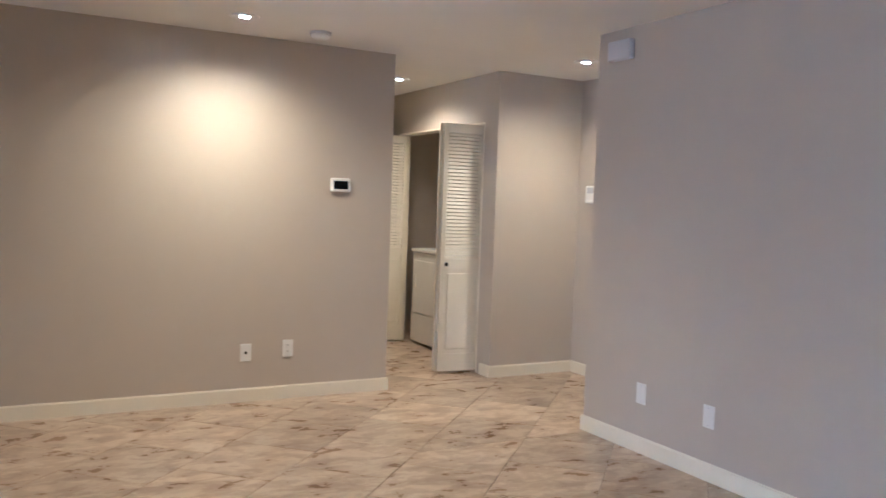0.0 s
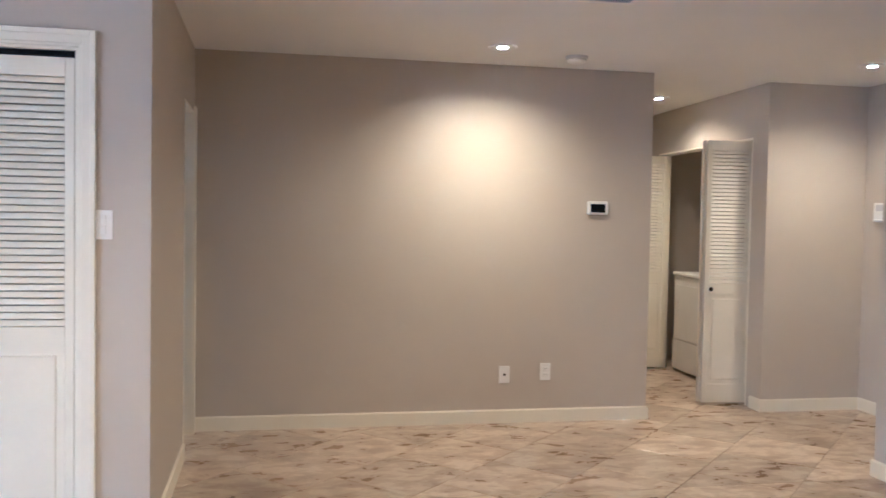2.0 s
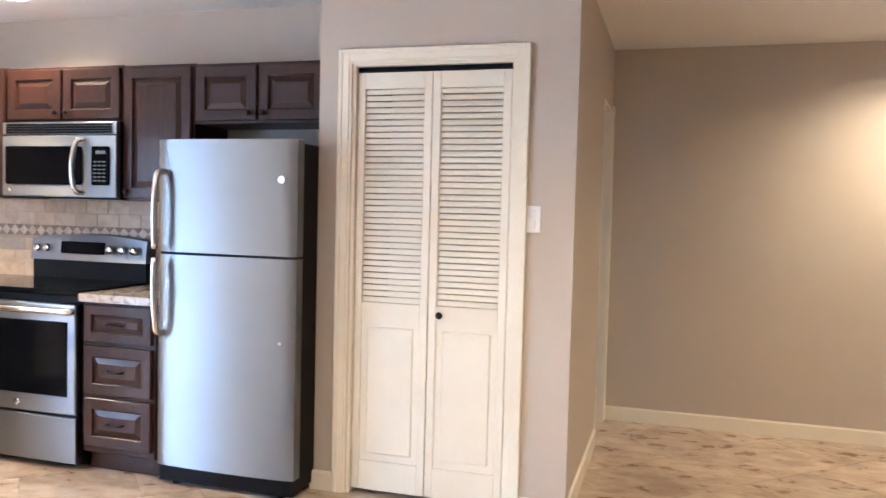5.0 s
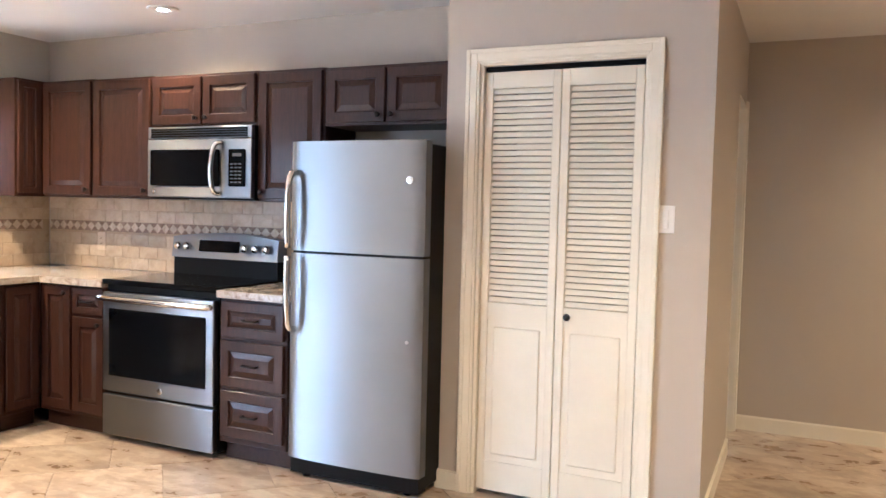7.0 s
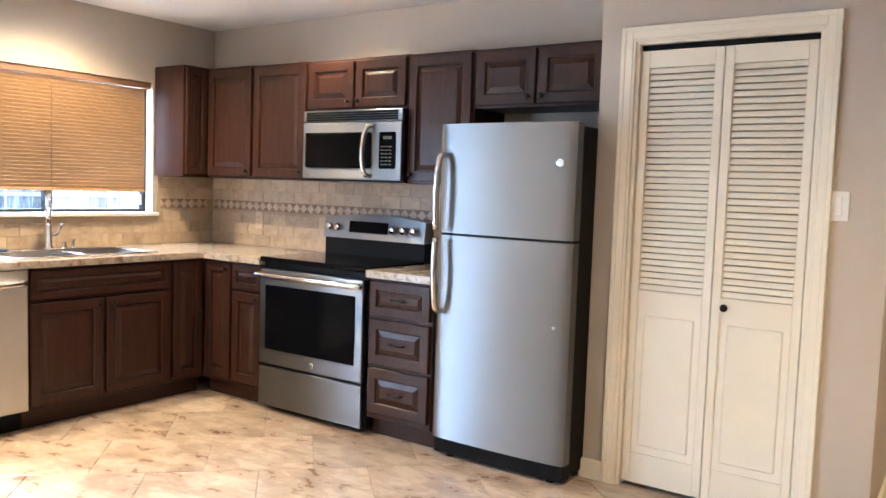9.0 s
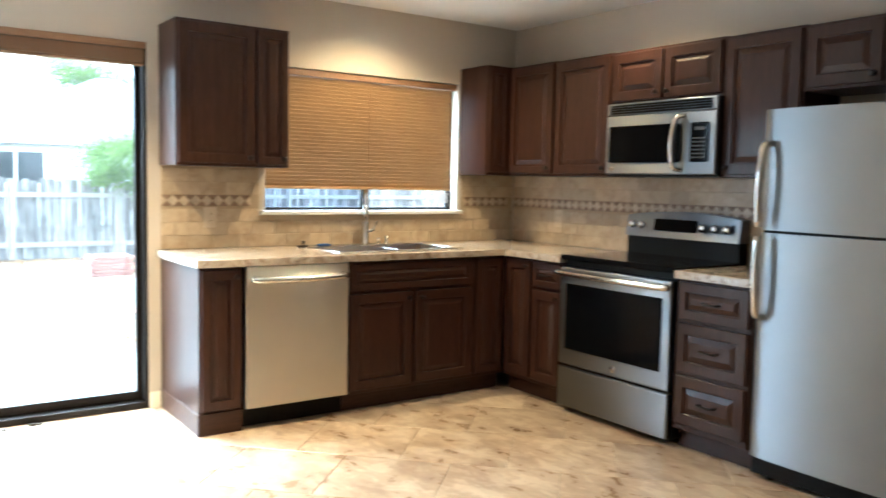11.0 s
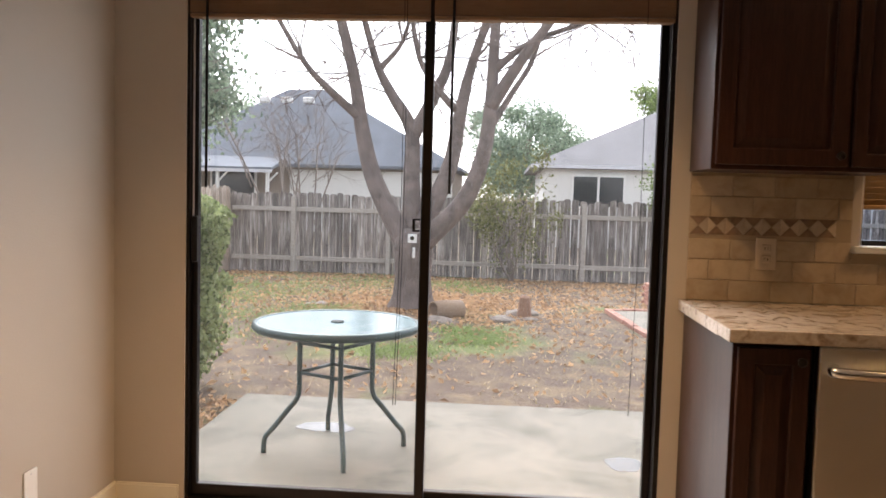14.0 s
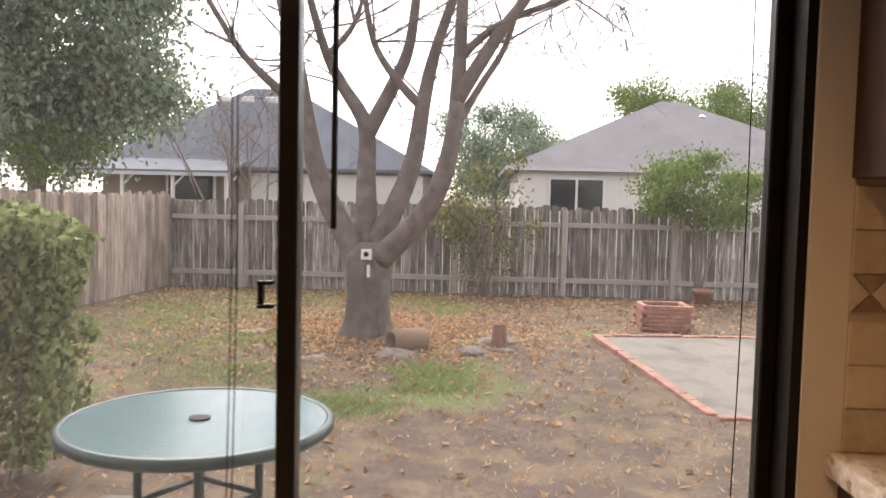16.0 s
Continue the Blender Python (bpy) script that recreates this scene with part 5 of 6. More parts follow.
def twigs(bm, start, way, length, r0, depth, r):
    """Side shoots that fork and thin out."""
    pts = [Vector(start)]
    d = Vector(way).normalized()
    for _ in range(4):
        d = (d + Vector((r.gauss(0, 0.16), r.gauss(0, 0.16), r.gauss(0.03, 0.12)))).normalized()
        pts.append(pts[-1] + d * length / 4)
    out = [tube(pts, [r0 * (1 - 0.17 * k) for k in range(5)], 5)]
    if depth:
        for k in (2, 3, 4):
            for _ in range(2 if k > 2 else 1):
                nd = (d + Vector((r.gauss(0, 0.5), r.gauss(0, 0.7), r.gauss(0, 0.6)))).normalized()
                out += twigs(bm, pts[k], nd, length * r.uniform(0.45, 0.75), r0 * 0.5, depth - 1, r)
    return out


TX, TY, NEARER = -7.98, -5.46, 0.96
tree = thing("bare_tree", "large bare multi-limbed tree with grey-brown bark", "tree", (TX, TY, -0.3))
trunk = lathe([(0.40, -0.40), (0.32, -0.28), (0.265, -0.1), (0.245, 0.15), (0.265, 0.38), (0.275, 0.52), (0.26, 0.66), (0.12, 0.80)], 20, (TX, TY, 0))
for v in trunk.verts:
    a = math.atan2(v.co.y - TY, v.co.x - TX)
    k = 1 + 0.10 * noise.noise(Vector((math.cos(a) * 1.6, math.sin(a) * 1.6, v.co.z * 1.2))) + (0.10 * math.cos(5 * a) if v.co.z < -0.15 else 0.0)
    v.co.x, v.co.y = TX + (v.co.x - TX) * k, TY + (v.co.y - TY) * k
part("trunk", trunk, BARK, tree, smooth=True)
TREE_ARMS = [
    ([(-0.0, -5.62, 0.55), (-0.15, -6.10, 1.42), (-0.25, -6.32, 2.17), (-0.2, -6.46, 2.99), (-0.1, -6.75, 4.1), (0.1, -7.1, 5.2)], 0.17, 0.05),
    ([(-0.23, -6.36, 2.35), (0.0, -6.77, 2.72), (0.1, -7.11, 3.09), (0.2, -7.60, 3.9)], 0.075, 0.03),
    ([(-0.12, -5.55, 0.7), (-0.35, -5.60, 1.5), (-0.45, -5.63, 2.2), (-0.5, -5.94, 2.72), (-0.5, -6.18, 3.19), (-0.4, -6.5, 4.3)], 0.165, 0.04),
    ([(-0.45, -5.62, 2.1), (-0.5, -5.28, 2.78), (-0.5, -5.09, 3.32), (-0.6, -5.0, 4.4)], 0.12, 0.05),
    ([(-0.1, -5.45, 0.7), (-0.25, -5.05, 1.64), (-0.3, -4.90, 2.52), (-0.3, -4.75, 3.19), (-0.2, -4.4, 4.2)], 0.16, 0.05),
    ([(0.10, -5.35, 0.6), (0.35, -4.80, 1.18), (0.45, -4.54, 1.84), (0.45, -4.46, 2.58), (0.4, -4.42, 3.7), (0.3, -4.3, 4.8)], 0.165, 0.05),
    ([(0.45, -4.47, 2.45), (0.6, -4.04, 3.12), (0.7, -3.58, 3.75), (0.9, -3.1, 4.6)], 0.105, 0.035),
    ([(0.45, -4.42, 2.95), (0.5, -3.98, 3.30), (0.6, -3.18, 3.58), (0.7, -2.4, 3.75)], 0.06, 0.018),
    ([(-0.3, -4.92, 2.45), (-0.2, -5.19, 2.72), (-0.1, -5.50, 3.19), (-0.05, -5.65, 4.0)], 0.07, 0.03),
    ([(-0.4, -6.1, 3.1), (-0.5, -5.8, 3.5), (-0.6, -5.6, 4.3)], 0.05, 0.02),
    ([(0.45, -4.45, 2.2), (0.2, -4.2, 2.65), (0.0, -3.9, 3.2), (0.0, -3.7, 4.0)], 0.06, 0.025),
]
r = random.Random(21)
for pts, r0, r1 in TREE_ARMS:
    world_pts = [(TX + p[0], -4.2 + (p[1] + 4.2) * NEARER, 1.3 + (p[2] - 1.3) * NEARER) for p in pts]
    lb = part("limb", limb(world_pts, r0 * 0.9, r1 * 0.9), BARK, tree, smooth=True)
    for _ in range(8):
        k = r.randrange(len(world_pts) // 2, len(world_pts))
        bms = twigs(None, world_pts[k], (r.gauss(0, 0.5), r.gauss(0, 0.8), r.gauss(0.5, 0.5)), r.uniform(0.7, 1.5), 0.015, 2, r)
        part("twig", join(*bms), BARK, lb)
lb = part("limb", limb([(TX + 0.65, -3.6, 3.34), (TX + 0.7, -3.3, 3.46), (TX + 0.75, -2.75, 3.10)], 0.02, 0.008, 6), BARK, tree)
for _ in range(18):
    part("twig", join(*twigs(None, (TX + 0.65, r.uniform(-3.6, -2.7), r.uniform(3.2, 3.6)), (r.gauss(0, 0.3), r.gauss(0.3, 0.5), -0.8), r.uniform(0.4, 0.7), 0.009, 1, r)), BARK, lb)
plaque = thing("tree_plaque", "small white plaque nailed to the tree trunk", "plaque", (TX + 0.28, -5.44, 0.66))
part("board", box(TX + 0.275, TX + 0.30, -5.50, -5.38, 0.62, 0.74, 0.006), PLASTIC, plaque)
part("ring", lathe([(0.028, 0.30), (0.028, 0.308), (0.018, 0.31)], 14, (TX, -5.44, 0.685), "x"), BRONZE, plaque)
part("strip", box(TX + 0.265, TX + 0.285, -5.435, -5.40, 0.42, 0.56, 0.004), PLASTIC, plaque)


def cloud(centre, radii, n, size, seed, clumps=26, hollow=0.55):
    """A crown of many small leaves gathered in clumps."""
    r = random.Random(seed)
    bm = bmesh.new()
    cs = []
    for _ in range(clumps):
        v = Vector((r.gauss(0, 1), r.gauss(0, 1), r.gauss(0, 1))).normalized() * r.uniform(hollow, 1.0)
        cs.append((v, r.uniform(0.18, 0.36)))
    for k in range(n):
        v, w = cs[k % clumps]
        p = v + Vector((r.gauss(0, w), r.gauss(0, w), r.gauss(0, w))) * 0.62
        p = Vector(centre) + Vector((p.x * radii[0], p.y * radii[1], p.z * radii[2]))
        s = size * r.uniform(0.6, 1.4)
        rot = Euler((r.uniform(0, 6.28), r.uniform(0, 6.28), r.uniform(0, 6.28))).to_matrix()
        bm.faces.new([bm.verts.new(rot @ Vector(c) * s + p) for c in ((-0.5, 0, 0), (0, -0.3, 0.06), (0.5, 0, 0), (0, 0.3, 0.06))])
    return bm


def leafy_tree(name, label, base, centre, radii, n, size, mat, seed, trunk_r=0.2, clumps=26, category="tree", stems=1):
    ob = thing(name, label, category, base)
    rr = random.Random(seed + 100)
    for k in range(stems):
        top_at = Vector(centre) + Vector((rr.uniform(-0.5, 0.5) * radii[0] * (stems > 1), rr.uniform(-0.6, 0.6) * radii[1] * (stems > 1), radii[2] * 0.2))
        mid_at = (Vector(base) * 0.6 + top_at * 0.4) + Vector((rr.gauss(0, 0.06), rr.gauss(0, 0.06), 0)) * radii[1]
        part("trunk", limb([base, mid_at, top_at], trunk_r, trunk_r * 0.35, 7), BARK if stems == 1 else TWIG, ob, smooth=True)
        for _ in range(4 if stems == 1 else 2):
            e = Vector(centre) + Vector((rr.uniform(-0.8, 0.8) * radii[0], rr.uniform(-0.8, 0.8) * radii[1], rr.uniform(-0.4, 0.8) * radii[2]))
            part("branch", limb([mid_at, (mid_at + e) / 2 + Vector((0, 0, 0.1 * radii[2])), e], trunk_r * 0.4, trunk_r * 0.1, 5, 3), BARK if stems == 1 else TWIG, ob)
    part("crown", cloud(centre, radii, n, size, seed, clumps), mat, ob, kind="stuff")
    return ob


leafy_tree("evergreen_tree", "tall dark green evergreen oak beyond the fence", (-17.5, -14.6, -0.5), (-17.2, -14.6, 5.2), (3.0, 3.3, 3.4), 60000, 0.155, OAK_LEAF, 31, 0.3, 40)
leafy_tree("young_tree", "thin pale green young tree behind the fence", (-16, -13.6, -0.5), (-16, -13.5, 2.2), (0.8, 1.1, 0.9), 1600, 0.09, SPRING_LEAF, 32, 0.05, 16)
leafy_tree("distant_tree", "dense dark green tree behind the houses", (-42, -3.0, -0.5), (-42, -3.0, 3.9), (3.2, 3.4, 2.7), 30000, 0.15, OAK_LEAF, 33, 0.3, 30)
leafy_tree("distant_tree", "fresh light green tree behind the roof", (-44, 6.4, -0.5), (-44, 6.4, 5.2), (3.5, 4.2, 2.6), 28000, 0.16, SPRING_LEAF, 34, 0.3, 30)
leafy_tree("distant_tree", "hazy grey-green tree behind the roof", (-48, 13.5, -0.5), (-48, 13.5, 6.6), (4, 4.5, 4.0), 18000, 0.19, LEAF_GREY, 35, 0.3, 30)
leafy_tree("distant_tree", "dense dark green tree behind the houses", (-46, -24.0, -0.5), (-46, -24, 4.5), (4, 6, 3.0), 7000, 0.3, OAK_LEAF, 36, 0.3, 30)
leafy_tree("shrub", "sparse olive-green multi-stemmed shrub before the fence", (-12.6, -4.05, -0.4), (-12.6, -4.05, 1.1), (0.6, 0.95, 1.15), 3600, 0.062, SHRUB_LEAF, 37, 0.028, 24, "shrub", 5)
leafy_tree("shrub", "rounded light green shrub rising before the fence", (-12.7, -0.4, -0.4), (-12.7, -0.4, 1.65), (0.8, 1.15, 0.72), 11000, 0.06, SPRING_LEAF, 38, 0.03, 26, "shrub", 5)
hedge = thing("hedge", "clipped dark green leafy hedge beside the patio", "hedge", (-3.1, -6.95, -0.22))
r = random.Random(40)
for _ in range(9):
    b = Vector((-2.75 + r.uniform(-0.15, 0.15), -6.95 + r.uniform(-0.45, 0.45), -0.22))
    part("stem", limb([b, b + Vector((r.gauss(0, 0.1), r.gauss(0, 0.1), 0.6)), b + Vector((r.gauss(0, 0.2), r.gauss(0, 0.2), 1.2))], 0.018, 0.006, 5, 3), TWIG, hedge)


def hedge_leaves(n, size, seed):
    r = random.Random(seed)
    bm = bmesh.new()
    made = 0
    while made < n:
        p = Vector((r.uniform(-3.05, -2.42), r.uniform(-7.55, -6.23), r.uniform(-0.12, 1.27)))
        edge = min(p.x + 3.05, -2.42 - p.x, -6.23 - p.y, p.y + 7.55, 1.27 - p.z)
        edge = min(edge, 0.4 * (1 - ((p.y + 6.89) / 0.67) ** 4 - ((p.z - 0.48) / 0.80) ** 4))
        wob = 0.15 * noise.noise(p * 2.6) + 0.06 * noise.noise(p * 8) + (0.22 * (0.35 - p.z) if p.z < 0.35 else 0)
        if edge < 0.05 + wob or edge > 0.22 + wob and r.random() < 0.8:
            continue
        if p.z < 0.45 and r.random() < 0.45:
            continue
        s = size * r.uniform(0.6, 1.4)
        rot = Euler((r.uniform(0, 6.28), r.uniform(0, 6.28), r.uniform(0, 6.28))).to_matrix()
        bm.faces.new([bm.verts.new(rot @ Vector(c) * s + p) for c in ((-0.5, 0, 0), (0, -0.3, 0.06), (0.5, 0, 0), (0, 0.3, 0.06))])
        made += 1
    return bm


part("foliage", hedge_leaves(20000, 0.05, 41), HEDGE_LEAF, hedge, kind="stuff")
myrtle = thing("bare_shrub_tree", "bare thin-twigged small tree behind the fence", "tree", (-15.2, -8.9, -0.5))
r = random.Random(44)
for _ in range(9):
    b = Vector((-15.2 + r.uniform(-0.3, 0.3), -8.9 + r.uniform(-0.3, 0.3), -0.5))
    e = b + Vector((r.gauss(0, 0.4), r.gauss(0.1, 0.75), r.uniform(2.4, 3.4)))
    st = part("stem", limb([b, (b + e) / 2 + Vector((0, r.gauss(0, 0.12), 0)), e], 0.035, 0.012, 5, 3), TWIG, myrtle)
    for _ in range(3):
        p = b.lerp(e, r.uniform(0.55, 1.0))
        part("twig", join(*twigs(None, p, (r.gauss(0, 0.4), r.gauss(0, 0.5), 0.9), r.uniform(0.6, 1.1), 0.012, 2, r)), TWIG, st)


# ---- houses beyond ----
def hip_roof(x0, x1, y0, y1, z, ridge_x, ya, yb, zr, t=0.12):
    bm = bmesh.new()
    low = [bm.verts.new(p) for p in ((x0, y0, z), (x1, y0, z), (x1, y1, z), (x0, y1, z))]
    base = [bm.verts.new((v.co.x, v.co.y, z - t)) for v in low]
    a, b = bm.verts.new((ridge_x, ya, zr)), bm.verts.new((ridge_x, yb, zr))
    bm.faces.new((low[1], low[2], b, a))
    bm.faces.new((low[3], low[0], a, b))
    bm.faces.new((low[0], low[1], a))
    bm.faces.new((low[2], low[3], b))
    for k in range(4):
        bm.faces.new((low[k], low[(k + 1) % 4], base[(k + 1) % 4], base[k]))
    bm.faces.new(base)
    bmesh.ops.recalc_face_normals(bm, faces=bm.faces[:])
    return bm


def siding(x, y0, y1, z0, z1, depth=0.16):
    n = int((z1 - z0) / depth)
    return [moved(box(-0.012, 0.012, y0, y1, -depth * 0.53, depth * 0.53), Matrix.Translation((x, 0, z0 + depth * (k + 0.5))) @ Matrix.Rotation(radians(5), 4, "Y")) for k in range(n)]


rh = thing("house", "white-sided house with a grey-brown hip roof", "house", (-29, 2.4, -0.5))
part("wall", join(box(-33.4, -24.75, -2.9, 8.2, -0.5, 2.28)), SIDING, rh)
part("siding", join(*(siding(-24.72, -2.9, 8.2, -0.4, 2.2))), SIDING, rh, kind="stuff")
part("roof", hip_roof(-33.9, -24.3, -3.4, 8.7, 2.38, -29.0, 2.3, 3.0, 5.03), SHINGLE_B, rh)
part("fascia", box(-24.32, -24.28, -3.4, 8.7, 2.27, 2.375), GREY_PLASTIC, rh)
wn2 = part("window", box(-24.70, -24.62, -2.0, -0.22, 0.95, 2.08), WHITE, rh, "white-framed sliding window")
for a, b in ((-1.93, -1.15), (-1.07, -0.29)):
    part("pane", box(-24.62, -24.60, a, b, 1.02, 2.01), DARK_PANE, wn2)
part("roof_vent", lathe([(0.12, 4.5), (0.12, 4.72), (0.2, 4.74), (0.02, 4.85)], 10, (-28.0, 3.6, -0.35)), WHITE, rh)
lh = thing("house", "grey-roofed house with a covered back porch", "house", (-34, -13.4, -0.5))
# tan-brown colour carries the shade below the porch roof
part("wall", box(-38.5, -30.6, -19.2, -6.4, -0.5, 2.3), plain("porch_shade_siding", (0.26, 0.21, 0.17), 0.7), lh, "wall under the porch, its shade painted in")
part("siding", join(*(siding(-30.57, -13.2, -6.4, -0.4, 2.2))), SIDING, lh, kind="stuff")
part("roof", hip_roof(-39, -30.1, -19.8, -6.0, 2.38, -34.0, -14.2, -12.4, 5.9), SHINGLE, lh)
bm = bmesh.new()
pr = [(-30.6, 2.70), (-28.2, 2.16), (-28.2, 2.04), (-30.6, 2.55)]
va = [bm.verts.new((x, -19.6, z)) for x, z in pr]
vb = [bm.verts.new((x, -13.3, z)) for x, z in pr]
bm.faces.new(va)
bm.faces.new(vb[::-1])
for k in range(4):
    bm.faces.new((va[k], vb[k], vb[(k + 1) % 4], va[(k + 1) % 4]))
bmesh.ops.recalc_face_normals(bm, faces=bm.faces[:])
part("porch_roof", bm, SHINGLE, lh, "low grey porch roof")
part("fascia", box(-28.24, -28.16, -19.6, -13.3, 1.95, 2.08), GREY_PLASTIC, lh)
for yy in (-19.3, -17.4, -15.5, -13.5):
    pp = part("porch_post", box(-28.4, -28.28, yy - 0.06, yy + 0.06, -0.5, 2.0), SIDING, lh)
    part("brace", tube([(-28.34, yy, 1.55), (-28.34, yy + 0.4, 1.96)], 0.04, 5), SIDING, pp)
wn3 = part("window", box(-30.56, -30.5, -16.6, -14.6, 1.0, 2.1), WHITE, lh)
part("pane", box(-30.5, -30.48, -16.5, -14.7, 1.05, 2.05), DARK_PANE, wn3)
for k, yy in enumerate((-15.0, -14.0, -13.0)):
    part("roof_vent", box(-33.0, -32.7, yy - 0.25, yy + 0.25, 5.15, 5.42, 0.05), WHITE, lh)

# ---- garden things ----
TC = Vector((-1.285, -5.125, 0))
table = thing("patio_table", "round patio table, frosted glass top, dark green metal legs", "table", (TC.x, TC.y, -0.15))
part("glass_top", lathe([(0.432, 0.545), (0.432, 0.560)], 48, TC), TABLE_GLASS, table, "pale green frosted glass", smooth=False)
part("rim", lathe([(0.430, 0.532), (0.430, 0.560), (0.440, 0.566), (0.456, 0.560), (0.458, 0.535), (0.445, 0.522)], 56, TC), GREEN_METAL, table, smooth=True)
part("parasol_hole", lathe([(0.022, 0.561), (0.036, 0.561), (0.036, 0.566), (0.024, 0.568)], 20, TC), BLACK, table, "dark parasol ring")
legs = []
for k in range(4):
    a = radians(-72 + 90 * k)
    d = Vector((math.cos(a), math.sin(a), 0))
    legs.append(d)
    pts = [TC + d * 0.20 + Vector((0, 0, 0.53)), TC + d * 0.20 + Vector((0, 0, 0.30)), TC + d * 0.205 + Vector((0, 0, 0.16)), TC + d * 0.26 + Vector((0, 0, 0.08)), TC + d * 0.34 + Vector((0, 0, -0.02)), TC + d * 0.38 + Vector((0, 0, -0.07)), TC + d * 0.386 + Vector((0, 0, -0.15))]
    part("leg", tube(smooth_path(pts, 4), 0.0145, 9), GREEN_METAL, table, smooth=True)
for z in (0.448, 0.285):
    for k in range(4):
        a, b = TC + legs[k] * 0.20, TC + legs[(k + 1) % 4] * 0.20
        part("brace", tube([(a.x, a.y, z), (b.x, b.y, z)], 0.010, 7), GREEN_METAL, table, smooth=True)

umbrella = thing("patio_umbrella", "folded pale pink patio umbrella beside the patio", "umbrella", (-1.5, -6.5, -0.15))
bm = bmesh.new()
rings = []
for k in range(13):
    u = k / 12
    z = 1.02 + 1.75 * u
    rad = 0.25 * (1 - u) ** 0.75 + 0.045
    ring = []
    for j in range(48):
        a = 2 * math.pi * j / 48
        rr = rad * (1 + 0.22 * math.sin(a * 8 + 0.6 * u) * (1 - 0.6 * u))
        ring.append(bm.verts.new((-1.5 + rr * math.cos(a), -6.36 + rr * math.sin(a), z + (0.05 * math.sin(a * 8 + 1.0) + 0.06 * math.sin(a * 3)) * (k == 0))))
    rings.append(ring)
for a, b in zip(rings, rings[1:]):
    for j in range(48):
        bm.faces.new((a[j], a[(j + 1) % 48], b[(j + 1) % 48], b[j]))
bm.faces.new(rings[-1])
bmesh.ops.solidify(bm, geom=bm.faces[:], thickness=0.004)
part("canopy", bm, CLOTH, umbrella, smooth=True)
part("pole", tube([(-1.5, -6.5, -0.15), (-1.5, -6.5, 2.85)], 0.02, 10), BRONZE, umbrella, smooth=True)
part("base", lathe([(0.24, -0.15), (0.24, -0.11), (0.05, -0.07), (0.04, 0.1)], 24, (-1.5, -6.5, 0)), BLACK, umbrella, smooth=True)

log = thing("hollow_log", "short hollow cut log lying by the tree", "log", (-7.15, -4.85, -0.27))
bm = bmesh.new()
rings = []
for rad, s in ((0.105, 0.0), (0.132, 0.0), (0.14, 0.19), (0.132, 0.40), (0.09, 0.40), (0.09, 0.19)):
    rings.append([bm.verts.new((0.0 + rad * math.cos(a) * (1 + 0.06 * math.sin(3 * a)), s, rad * math.sin(a) * (1 + 0.05 * math.cos(2 * a)))) for a in [2 * math.pi * k / 20 for k in range(20)]])
for a, b in zip(rings, rings[1:] + rings[:1]):
    for k in range(20):
        bm.faces.new((a[k], a[(k + 1) % 20], b[(k + 1) % 20], b[k]))
bmesh.ops.recalc_face_normals(bm, faces=bm.faces[:])
bm.transform(Matrix.Translation((-7.05, -5.08, -0.19)) @ Matrix.Rotation(radians(35), 4, "Z"))
part("shell", bm, wood("dry_log_wood", (0.20, 0.13, 0.08), (0.40, 0.29, 0.20), "y", rough=0.9, coat=0.0, bump=0.5), log, smooth=True)
stump = thing("wood_stump", "small upright piece of split wood", "stump", (-7.46, -3.93, -0.3))
part("block", moved(lathe([(0.10, 0), (0.09, 0.12), (0.07, 0.27), (0.03, 0.30)], 7, (0, 0, 0)), Matrix.Translation((-7.46, -3.93, -0.30))), wood("split_wood", (0.20, 0.11, 0.07), (0.38, 0.23, 0.15), "z", rough=0.9, coat=0.0), stump)
ROCK = stone("garden_rock", ((0.11, 0.085, 0.065), (0.20, 0.16, 0.13), (0.30, 0.26, 0.22)), scale=7, rough=0.9, bump=0.5)
r = random.Random(51)
for k in range(15):
    a = r.uniform(-1.6, 1.6)
    d = r.uniform(1.0, 1.7)
    c = Vector((TX + d * math.cos(a), -5.4 + d * math.sin(a) * 1.1, -0.29))
    bm = bmesh.new()
    bmesh.ops.create_icosphere(bm, subdivisions=2, radius=r.uniform(0.06, 0.13))
    sx, sy, sz = r.uniform(0.8, 1.5), r.uniform(0.8, 1.6), r.uniform(0.4, 0.7)
    for v in bm.verts:
        kk = 1 + 0.35 * noise.noise(v.co * 7 + Vector((k * 3.1, 0, 0)))
        v.co = Vector((v.co.x * sx * kk, v.co.y * sy * kk, max(v.co.z * sz * kk, -0.03))) + c
    solid("garden_rock", bm, ROCK, "rough grey garden rock round the tree", "rock", group="rocks round the tree")

SLAB = Matrix.Translation((-8.06, -2.73, 0)) @ Matrix.Rotation(radians(6.0), 4, "Z")
slab = box(0.0, 3.50, 0.0, 4.9, -0.5, -0.235, 0.01)
slab.transform(SLAB)
structure("garden_slab", slab, CONCRETE, "grey weathered concrete slab in the yard", "slab")
edge = thing("brick_edging", "red brick edging round the concrete slab", "brick edging", (-8.06, -2.73, -0.3))
brick = finish("brick", box(-0.098, 0.098, -0.045, 0.045, -0.03, 0.03, 0.005), BRICK)
rows_of = [(0.05 + 0.206 * k, -0.05, 0) for k in range(17)]
rows_of += [(-0.05, 0.05 + 0.206 * k, 90) for k in range(24)] + [(3.55, 0.05 + 0.206 * k, 90) for k in range(24)]
